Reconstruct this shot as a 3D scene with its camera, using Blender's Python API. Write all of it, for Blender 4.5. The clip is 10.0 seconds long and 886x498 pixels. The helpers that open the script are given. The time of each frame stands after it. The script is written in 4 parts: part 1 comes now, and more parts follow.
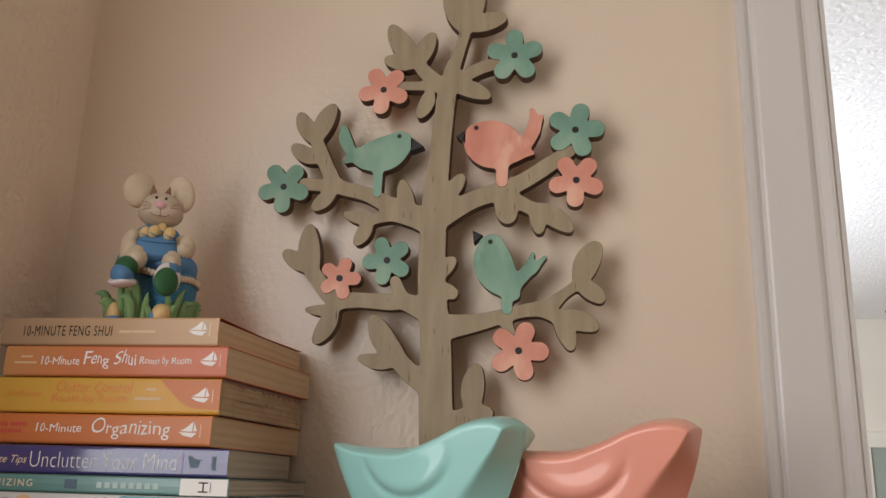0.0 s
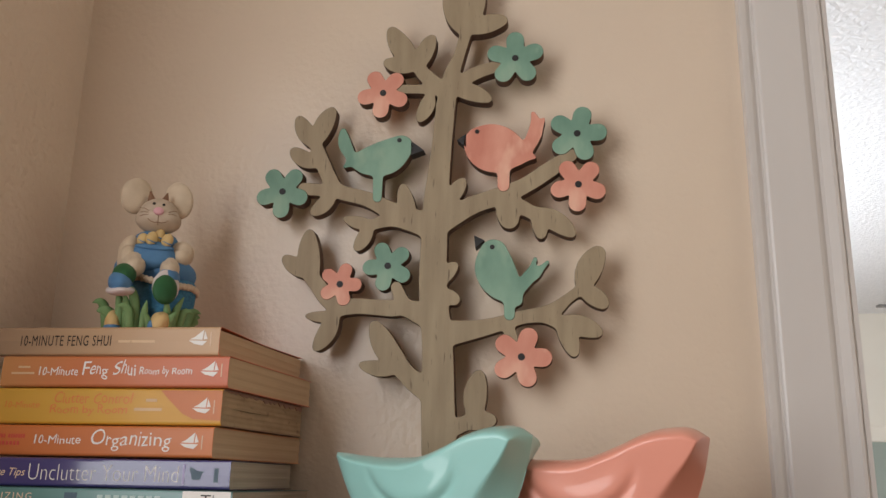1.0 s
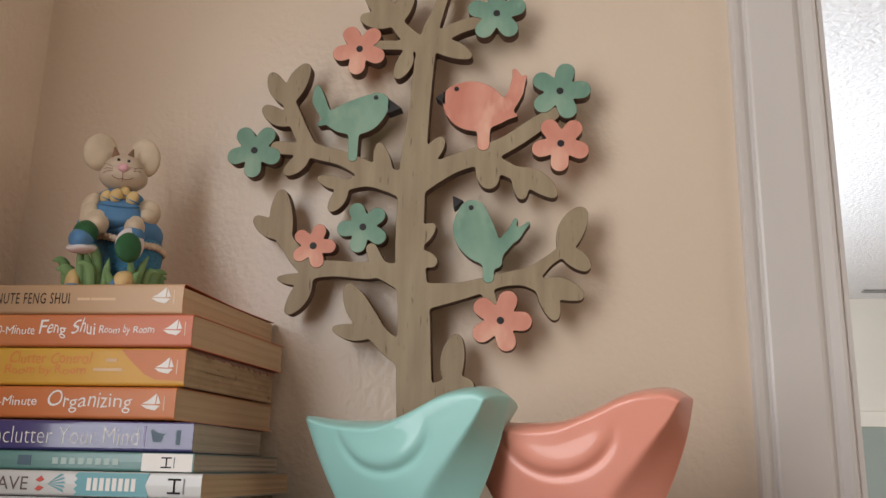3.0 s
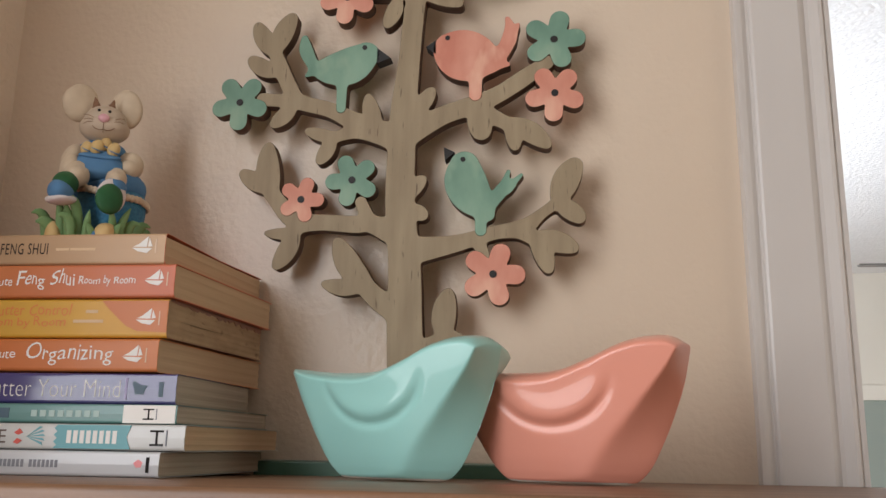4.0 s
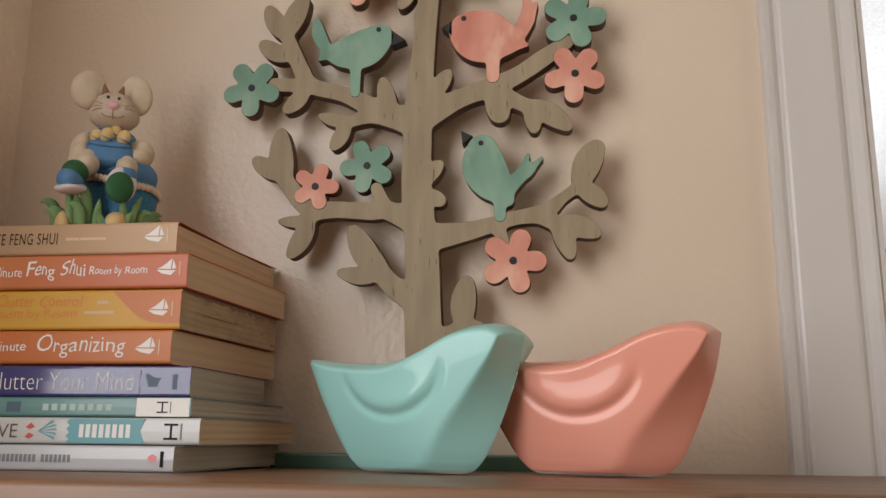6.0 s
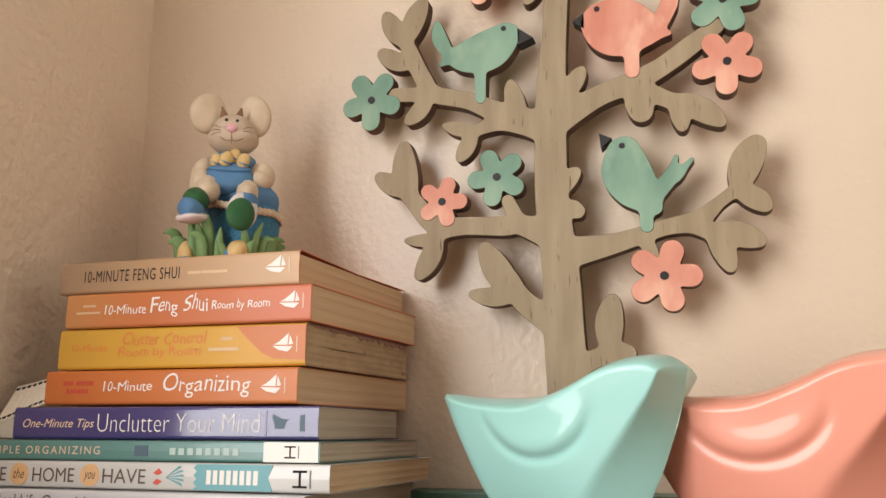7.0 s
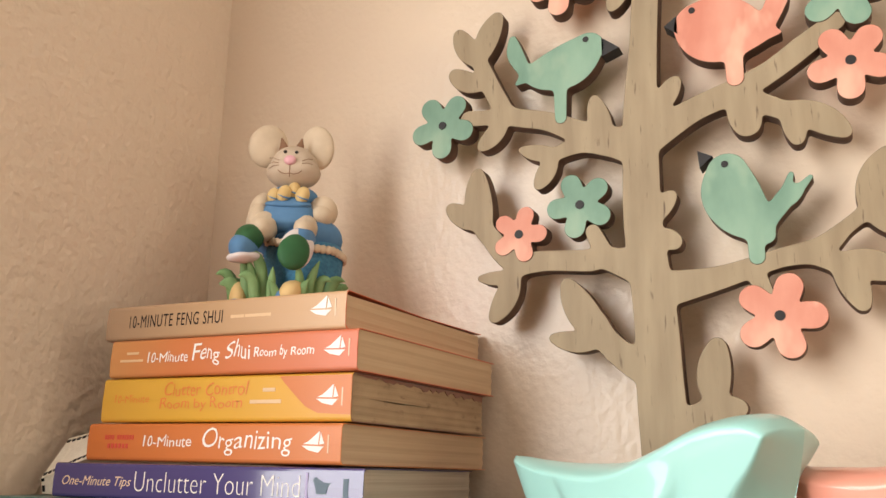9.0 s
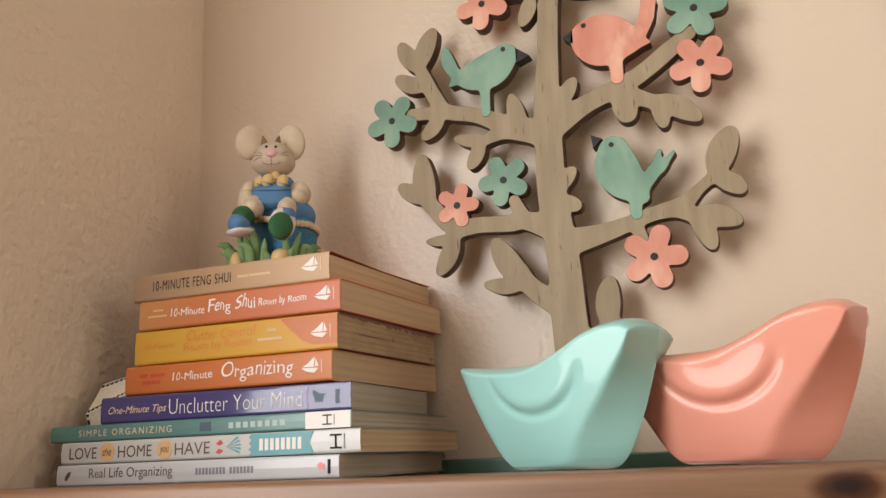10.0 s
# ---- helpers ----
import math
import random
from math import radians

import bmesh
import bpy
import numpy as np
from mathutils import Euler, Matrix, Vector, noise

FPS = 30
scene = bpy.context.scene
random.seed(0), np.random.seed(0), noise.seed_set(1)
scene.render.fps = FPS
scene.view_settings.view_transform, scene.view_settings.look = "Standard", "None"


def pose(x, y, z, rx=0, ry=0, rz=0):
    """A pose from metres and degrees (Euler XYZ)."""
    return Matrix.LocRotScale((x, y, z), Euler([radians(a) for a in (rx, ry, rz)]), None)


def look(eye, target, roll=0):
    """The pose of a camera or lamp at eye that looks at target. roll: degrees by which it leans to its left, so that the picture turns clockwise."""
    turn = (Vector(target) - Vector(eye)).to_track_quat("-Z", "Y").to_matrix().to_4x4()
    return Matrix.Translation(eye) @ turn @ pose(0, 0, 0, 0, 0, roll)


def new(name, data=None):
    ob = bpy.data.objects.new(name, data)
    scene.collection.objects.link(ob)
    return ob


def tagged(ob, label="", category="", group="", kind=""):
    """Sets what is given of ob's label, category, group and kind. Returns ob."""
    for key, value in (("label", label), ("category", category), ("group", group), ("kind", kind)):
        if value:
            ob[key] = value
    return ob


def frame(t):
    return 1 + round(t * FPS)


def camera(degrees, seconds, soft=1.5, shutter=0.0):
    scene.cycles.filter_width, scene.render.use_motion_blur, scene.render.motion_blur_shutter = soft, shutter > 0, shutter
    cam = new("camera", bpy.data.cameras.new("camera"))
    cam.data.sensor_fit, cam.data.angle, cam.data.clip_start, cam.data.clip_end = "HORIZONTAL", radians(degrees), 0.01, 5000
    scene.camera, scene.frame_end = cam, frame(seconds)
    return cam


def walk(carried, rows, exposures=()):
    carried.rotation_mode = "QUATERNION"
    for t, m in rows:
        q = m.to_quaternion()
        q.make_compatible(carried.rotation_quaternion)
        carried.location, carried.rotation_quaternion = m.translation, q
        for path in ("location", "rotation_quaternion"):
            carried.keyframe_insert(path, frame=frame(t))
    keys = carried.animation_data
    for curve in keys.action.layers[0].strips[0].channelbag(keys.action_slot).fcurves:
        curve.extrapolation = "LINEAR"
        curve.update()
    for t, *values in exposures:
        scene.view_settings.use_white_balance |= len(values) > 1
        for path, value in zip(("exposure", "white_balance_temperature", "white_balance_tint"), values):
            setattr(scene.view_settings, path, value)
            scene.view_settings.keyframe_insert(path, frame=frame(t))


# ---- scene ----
cam = camera(55.3, 10.0)
PATH = [
    (0, (0.055, 0.156, 1.544), (-0.251, 2.067, 2.05), 1.4),
    (0.5, (0.048, 0.156, 1.551), (-0.252, 2.072, 2.043), 1.7),
    (1, (0.045, 0.159, 1.554), (-0.24, 2.076, 2.05), 1.0),
    (1.5, (0.048, 0.171, 1.55), (-0.224, 2.092, 2.034), 0.5),
    (2, (0.047, 0.185, 1.543), (-0.236, 2.109, 2.01), 0.6),
    (3.3, (0.051, 0.195, 1.534), (-0.201, 2.123, 2.002), 1.1),
    (3.5, (0.051, 0.201, 1.528), (-0.199, 2.132, 1.982), 1.0),
    (4, (0.052, 0.213, 1.521), (-0.198, 2.152, 1.942), 0.8),
    (4.5, (0.053, 0.222, 1.517), (-0.2, 2.163, 1.927), 0.7),
    (5, (0.054, 0.225, 1.518), (-0.205, 2.166, 1.924), 0.7),
    (6.3, (0.04, 0.231, 1.526), (-0.265, 2.168, 1.922), 0.0),
    (6.5, (0.036, 0.231, 1.536), (-0.337, 2.156, 1.932), -0.2),
    (7, (0.028, 0.278, 1.548), (-0.541, 2.155, 1.938), -0.1),
    (7.5, (0.031, 0.345, 1.556), (-0.73, 2.146, 1.975), 0.8),
    (8, (0.031, 0.362, 1.559), (-0.831, 2.108, 2.017), 1.5),
    (8.5, (0.031, 0.365, 1.561), (-0.837, 2.102, 2.038), 1.3),
    (9, (0.04, 0.353, 1.56), (-0.8, 2.103, 2.042), 0.9),
    (9.5, (0.066, 0.305, 1.541), (-0.712, 2.084, 2.018), -0.3),
    (10, (0.089, 0.217, 1.51), (-0.621, 2.032, 1.957), -2.6),
]
EXPOSURES = [(0, -1.15, 6160, 10), (2.0, -1.13, 6160, 10), (5.0, -1.05, 6060, 10), (6.5, -1.14, 6310, 10), (7.0, -0.41, 6410, 10), (7.5, -0.31, 6560, 10), (8.5, -0.15, 6640, 10), (9.0, -0.15, 6520, 10), (9.5, -0.19, 6340, 10), (10.0, -0.57, 6360, 10)]
walk(cam, [(t, look(eye, target, roll)) for t, eye, target, roll in PATH], EXPOSURES)

# ---- world, lights, exposure ----
world = bpy.data.worlds.new("world")
scene.world = world
world.use_nodes = True
wn = world.node_tree
sky = wn.nodes.new("ShaderNodeTexSky")
sky.sky_type = "NISHITA"
sky.sun_disc = False
sky.sun_elevation, sky.sun_rotation = radians(35), radians(250)
wn.links.new(sky.outputs[0], wn.nodes["Background"].inputs[0])
wn.nodes["Background"].inputs[1].default_value = 0.1


def area_lamp(name, eye, target, width, height, watts, color):
    data = bpy.data.lights.new(name, "AREA")
    data.shape, data.size, data.size_y = "RECTANGLE", width, height
    data.energy, data.color = watts, color
    ob = new(name, data)
    ob.matrix_world = look(eye, target)
    return ob


# daylight in the window openings: beside the shelf, and in the next room; the warm east lamp is added fill
area_lamp("window_daylight", (-0.455, -0.035, 1.79), (0.6, -0.035, 1.72), 0.83, 0.78, 24.0, (1.0, 0.97, 0.935))
area_lamp("east_fill", (2.84, -0.70, 1.6), (0.0, -0.2, 1.6), 1.5, 1.3, 33, (1.0, 0.84, 0.66))
area_lamp("next_room_daylight", (-0.42, 3.0, 1.5), (2.0, 3.2, 1.9), 1.5, 1.3, 170, (0.95, 0.98, 1.0))

# ---- materials ----


def material(name, color, rough=0.6, metal=0.0):
    m = bpy.data.materials.new(name)
    m.use_nodes = True
    p = m.node_tree.nodes["Principled BSDF"]
    p.inputs["Base Color"].default_value = (*color, 1)
    p.inputs["Roughness"].default_value = rough
    p.inputs["Metallic"].default_value = metal
    return m


def noisy(name, c0, c1, scale=20.0, stretch=(1, 1, 1), rough=0.6, bump=0.0, bump_scale=200.0, bump_stretch=(1, 1, 1), detail=5.0, distance=0.001,
          spots=None, spot_scale=8.0, spot_at=0.60, low=0.35, high=0.65, coat=0.0):
    """Two colours mixed by noise, a second noise for the relief, and spots of a third colour."""
    m = material(name, c0, rough)
    t = m.node_tree
    n, l = t.nodes, t.links
    p = n["Principled BSDF"]
    tc = n.new("ShaderNodeTexCoord")

    def field(size, st, det=5.0):
        mp = n.new("ShaderNodeMapping")
        mp.inputs["Scale"].default_value = st
        l.new(tc.outputs["Object"], mp.inputs["Vector"])
        f = n.new("ShaderNodeTexNoise")
        f.inputs["Scale"].default_value, f.inputs["Detail"].default_value = size, det
        l.new(mp.outputs[0], f.inputs["Vector"])
        return f

    f = field(scale, stretch, detail)
    ramp = n.new("ShaderNodeValToRGB")
    ramp.color_ramp.elements[0].position, ramp.color_ramp.elements[1].position = low, high
    ramp.color_ramp.elements[0].color, ramp.color_ramp.elements[1].color = (*c0, 1), (*c1, 1)
    l.new(f.outputs["Fac"], ramp.inputs[0])
    out = ramp.outputs[0]
    if spots:
        g = field(spot_scale, stretch, 3.0)
        r2 = n.new("ShaderNodeValToRGB")
        r2.color_ramp.elements[0].position, r2.color_ramp.elements[1].position = spot_at, spot_at + 0.14
        l.new(g.outputs["Fac"], r2.inputs[0])
        mix = n.new("ShaderNodeMix")
        mix.data_type = "RGBA"
        l.new(r2.outputs[0], mix.inputs["Factor"])
        l.new(out, mix.inputs["A"])
        mix.inputs["B"].default_value = (*spots, 1)
        out = mix.outputs["Result"]
    l.new(out, p.inputs["Base Color"])
    if bump:
        h = field(bump_scale, bump_stretch, 2.5)
        b = n.new("ShaderNodeBump")
        b.inputs["Strength"].default_value, b.inputs["Distance"].default_value = bump, distance
        l.new(h.outputs["Fac"], b.inputs["Height"])
        l.new(b.outputs[0], p.inputs["Normal"])
    if coat:
        p.inputs["Coat Weight"].default_value, p.inputs["Coat Roughness"].default_value = coat, 0.06
    return m


WALL = noisy("wall_paint", (0.70, 0.570, 0.440), (0.76, 0.630, 0.493), 3.0, rough=0.30, bump=0.55, bump_scale=165.0, distance=0.0012, low=0.3, high=0.7)
ROUGH_WALL = noisy("rough_wall_paint", (0.70, 0.570, 0.440), (0.76, 0.630, 0.493), 3.0, rough=0.45, bump=0.85, bump_scale=105.0, distance=0.0034, low=0.3, high=0.7)
for paint in (WALL, ROUGH_WALL):
    paint.node_tree.nodes["Principled BSDF"].inputs["Specular IOR Level"].default_value = 0.5
FAR_WALL = noisy("far_wall_paint", (0.72, 0.67, 0.58), (0.76, 0.71, 0.62), 3.0, rough=0.6, bump=0.3, bump_scale=80.0)
CEILING = noisy("ceiling_texture", (0.80, 0.80, 0.80), (0.86, 0.86, 0.86), 60.0, rough=0.9, bump=0.7, bump_scale=75.0, distance=0.006)
TRIM = noisy("trim_paint", (0.610, 0.570, 0.535), (0.670, 0.630, 0.590), 6.0, (1, 1, 0.3), rough=0.38, bump=0.15, bump_scale=60.0, bump_stretch=(1, 1, 0.2))
FLOOR = noisy("floor_boards", (0.20, 0.11, 0.06), (0.33, 0.20, 0.11), 8.0, (1, 6, 1), rough=0.45, bump=0.1, bump_scale=60.0)
PINE = noisy("pine", (0.122, 0.060, 0.030), (0.245, 0.13, 0.068), 9.0, (0.45, 9, 9), rough=0.42, bump=0.12, bump_scale=30.0, bump_stretch=(0.5, 12, 12), distance=0.0006,
             spots=(0.17, 0.075, 0.038), spot_scale=5.0)


def add_knot(m, places):
    """Dark knots at places (x, y, z, width, height) of the board."""
    t = m.node_tree
    n, l = t.nodes, t.links
    p = n["Principled BSDF"]
    tc = n.new("ShaderNodeTexCoord")
    wob = n.new("ShaderNodeTexNoise")
    wob.inputs["Scale"].default_value = 60
    l.new(tc.outputs["Object"], wob.inputs["Vector"])
    for x, y, z, w, h in places:
        mp = n.new("ShaderNodeMapping")
        mp.vector_type = "TEXTURE"
        mp.inputs["Location"].default_value = (x, y, z)
        mp.inputs["Scale"].default_value = (w, w, h)
        l.new(tc.outputs["Object"], mp.inputs["Vector"])
        ln = n.new("ShaderNodeVectorMath")
        ln.operation = "LENGTH"
        l.new(mp.outputs[0], ln.inputs[0])
        add = n.new("ShaderNodeMath")
        add.operation = "MULTIPLY_ADD"
        l.new(wob.outputs["Fac"], add.inputs[0])
        add.inputs[1].default_value = 0.5
        l.new(ln.outputs["Value"], add.inputs[2])
        ramp = n.new("ShaderNodeValToRGB")
        e = ramp.color_ramp.elements
        e[0].position, e[0].color = 0.45, (0.075, 0.035, 0.024, 1)
        e[1].position, e[1].color = 1.0, (1, 1, 1, 1)
        e.new(0.75).color = (0.35, 0.22, 0.15, 1)
        l.new(add.outputs[0], ramp.inputs[0])
        mul = n.new("ShaderNodeMix")
        mul.data_type, mul.blend_type = "RGBA", "MULTIPLY"
        mul.inputs["Factor"].default_value = 1.0
        old = p.inputs["Base Color"].links[0].from_socket
        l.new(old, mul.inputs["A"])
        l.new(ramp.outputs[0], mul.inputs["B"])
        l.new(mul.outputs["Result"], p.inputs["Base Color"])


add_knot(PINE, ((0.105, 0.590, 1.487, 0.021, 0.010), (0.325, 0.86, 1.486, 0.012, 0.012)))
BOARD = noisy("tree_board", (0.272, 0.206, 0.124), (0.355, 0.279, 0.174), 22.0, (3.5, 1, 0.5), rough=0.62, bump=0.12, bump_scale=60.0, bump_stretch=(5, 1, 0.35), distance=0.0006,
              spots=(0.10, 0.065, 0.038), spot_scale=110.0, spot_at=0.63)
BURNT = noisy("cut_edge", (0.075, 0.04, 0.025), (0.12, 0.065, 0.04), 60.0, rough=0.8)
SAGE = noisy("sage_paint", (0.120, 0.240, 0.175), (0.245, 0.395, 0.29), 16.0, (1.6, 1, 0.8), rough=0.6, bump=0.1, bump_scale=60.0, bump_stretch=(5, 1, 0.4), distance=0.0005, spots=(0.275, 0.405, 0.295), spot_scale=26.0, spot_at=0.53)
CORAL = noisy("coral_paint", (0.58, 0.215, 0.145), (0.76, 0.38, 0.275), 16.0, (1.6, 1, 0.8), rough=0.6, bump=0.1, bump_scale=60.0, bump_stretch=(5, 1, 0.4), distance=0.0005, spots=(0.78, 0.445, 0.32), spot_scale=26.0, spot_at=0.53)
BLACK = material("black_paint", (0.012, 0.010, 0.010), 0.6)
DARK_GREEN = noisy("green_base_paint", (0.055, 0.125, 0.085), (0.085, 0.17, 0.12), 20.0, rough=0.4)
MINT = noisy("mint_glaze", (0.325, 0.615, 0.565), (0.345, 0.635, 0.585), 6.0, rough=0.35, coat=0.55)
PINK = noisy("coral_glaze", (0.75, 0.305, 0.22), (0.77, 0.325, 0.235), 6.0, rough=0.35, coat=0.55)
for glaze in (MINT, PINK):
    glaze.node_tree.nodes["Principled BSDF"].inputs["Specular IOR Level"].default_value = 0.2
FOOT = noisy("unglazed_foot", (0.72, 0.66, 0.58), (0.80, 0.74, 0.66), 90.0, rough=0.9)
PAGES = noisy("page_edges", (0.53, 0.365, 0.225), (0.565, 0.395, 0.245), 9.0, (1, 1.5, 40), rough=0.9, bump=0.02, bump_scale=9.0, bump_stretch=(1, 1.5, 140), distance=0.0006)
OLD_PAGES = noisy("foxed_page_edges", (0.36, 0.245, 0.145), (0.45, 0.315, 0.19), 30.0, (1, 1.3, 3), rough=0.9, bump=0.12, bump_scale=9.0, bump_stretch=(1, 2, 110), distance=0.0008,
                  spots=(0.20, 0.12, 0.07), spot_scale=55.0, spot_at=0.60)
GREY_PAGES = noisy("grey_page_edges", (0.40, 0.33, 0.255), (0.44, 0.365, 0.285), 9.0, (1, 1.5, 120), rough=0.9, bump=0.07, bump_scale=9.0, bump_stretch=(1, 1.5, 140), distance=0.0006)
WHITE_INK = material("white_ink", (0.74, 0.70, 0.65), 0.45)
PALE_INK = material("pale_ink", (0.68, 0.50, 0.34), 0.45)
BLACK_INK = material("black_ink", (0.010, 0.007, 0.006), 0.9)
BROWN_INK = material("brown_ink", (0.09, 0.05, 0.035), 0.45)
ORANGE_INK = material("orange_ink", (0.60, 0.17, 0.02), 0.45)
RED_INK = material("red_ink", (0.50, 0.05, 0.025), 0.45)
GREY_INK = material("grey_ink", (0.17, 0.17, 0.19), 0.45)
NAVY_INK = material("navy_ink", (0.035, 0.075, 0.11), 0.45)
TAN_INK = material("tan_ink", (0.60, 0.36, 0.17), 0.45)
TEAL_INK = material("teal_ink", (0.10, 0.30, 0.33), 0.40)
ROSE_INK = material("rose_ink", (0.75, 0.25, 0.25), 0.45)
FAINT_TEAL = material("faint_teal_ink", (0.36, 0.47, 0.43), 0.45)
FAINT_LILAC = material("faint_lilac_ink", (0.33, 0.28, 0.46), 0.45)
FAINT_CREAM = material("faint_cream_ink", (0.60, 0.40, 0.22), 0.45)
RIBBON = noisy("ribbon_cloth", (0.76, 0.69, 0.57), (0.83, 0.76, 0.64), 400.0, rough=0.95, bump=0.4, bump_scale=900.0, distance=0.0004)

# ---- mesh helpers ----


def finish(name, bm, mats, parent=None, label="", smooth=False):
    me = bpy.data.meshes.new(name)
    bm.normal_update()
    bm.to_mesh(me)
    bm.free()
    for m in mats if isinstance(mats, (list, tuple)) else [mats]:
        me.materials.append(m)
    if smooth:
        for p in me.polygons:
            p.use_smooth = True
    ob = new(name, me)
    if parent:
        ob.parent = parent
    if label:
        ob["label"] = label
    return ob


def part(name, bm, mat, parent, label="", smooth=False):
    return finish(name, bm, mat, parent, label, smooth)


def empty(name, m, label, category, group="", kind=""):
    ob = new(name)
    ob.empty_display_size = 0.02
    ob.matrix_world = m
    return tagged(ob, label, category, group, kind)


def add_box(bm, x0, x1, y0, y1, z0, z1, bevel=0.0, mat=0, segments=2):
    r = bmesh.ops.create_cube(bm, size=1.0)
    for v in r["verts"]:
        v.co = Vector(((x0 + x1) / 2 + v.co.x * (x1 - x0), (y0 + y1) / 2 + v.co.y * (y1 - y0), (z0 + z1) / 2 + v.co.z * (z1 - z0)))
    faces = list({f for v in r["verts"] for f in v.link_faces})
    for f in faces:
        f.material_index = mat
    if bevel:
        edges = list({e for v in r["verts"] for e in v.link_edges})
        bmesh.ops.bevel(bm, geom=edges, offset=bevel, segments=segments, affect="EDGES", profile=0.5)


def box(x0, x1, y0, y1, z0, z1, bevel=0.0):
    bm = bmesh.new()
    add_box(bm, x0, x1, y0, y1, z0, z1, bevel)
    return bm


def add_ball(bm, center, radii, mat=0, turn=(0, 0, 0), u=20, v=12):
    m = pose(*center, *turn) @ Matrix.Diagonal((*radii, 1))
    r = bmesh.ops.create_uvsphere(bm, u_segments=u, v_segments=v, radius=1.0, matrix=m)
    for f in {f for w in r["verts"] for f in w.link_faces}:
        f.material_index, f.smooth = mat, True


def add_tube(bm, pts, radii, mat=0, sides=10, flat=1.0):
    """A round bar through points, its radius given at each; flat squeezes it."""
    pts = [Vector(p) for p in pts]
    rings = []
    for i, p in enumerate(pts):
        d = (pts[min(i + 1, len(pts) - 1)] - pts[max(i - 1, 0)]).normalized()
        a = d.cross(Vector((0, 1, 0.02))).normalized()
        b = d.cross(a).normalized()
        rings.append([bm.verts.new(p + radii[i] * (math.cos(k * math.tau / sides) * a + flat * math.sin(k * math.tau / sides) * b)) for k in range(sides)])
    for r0, r1 in zip(rings, rings[1:]):
        for k in range(sides):
            f = bm.faces.new((r0[k], r0[(k + 1) % sides], r1[(k + 1) % sides], r1[k]))
            f.material_index, f.smooth = mat, True
    for r in (rings[0], rings[-1]):
        f = bm.faces.new(r)
        f.material_index = mat
    return rings


# ---- flat cut-out shapes: limbs and leaves as chains of circles, joined with soft fillets ----


def limb(*pts):
    """Circles along a smooth line through (x, z, radius) in millimetres."""
    p = np.array(pts, float)
    out = []
    for i in range(len(p) - 1):
        a, b, c, d = p[max(i - 1, 0)], p[i], p[i + 1], p[min(i + 2, len(p) - 1)]
        for s in np.linspace(0, 1, 15):
            out.append(0.5 * (2 * b + (c - a) * s + (2 * a - 5 * b + 4 * c - d) * s * s + (3 * b - a - 3 * c + d) * s ** 3))
    return np.array(out) / 1000


def leaf(x0, z0, x1, z1, w):
    s = np.linspace(0, 1, 30)
    bend = 0.05 * np.sin(math.pi * s)
    x = x0 + (x1 - x0) * s - (z1 - z0) * bend
    z = z0 + (z1 - z0) * s + (x1 - x0) * bend
    r = w * np.sin(math.pi * (0.08 + 0.875 * s)) ** 0.8
    keep = np.minimum(s * 1.0, 1 - r / max(1e-6, math.hypot(x1 - x0, z1 - z0)))
    x, z = x0 + (x1 - x0) * keep - (z1 - z0) * bend, z0 + (z1 - z0) * keep + (x1 - x0) * bend
    return np.stack([x, z, np.maximum(r, 0.7)], 1) / 1000


def petals(cx, cz, radius, angle):
    out = [limb((cx, cz, 0.36 * radius), (cx, cz, 0.36 * radius))]
    for k in range(5):
        a = radians(angle + 72 * k)
        f = [(cx + radius * d * math.cos(a), cz + radius * d * math.sin(a), radius * r) for d, r in ((0.30, 0.20), (0.52, 0.30), (0.69, 0.31))]
        out.append(limb(*f))
    return out


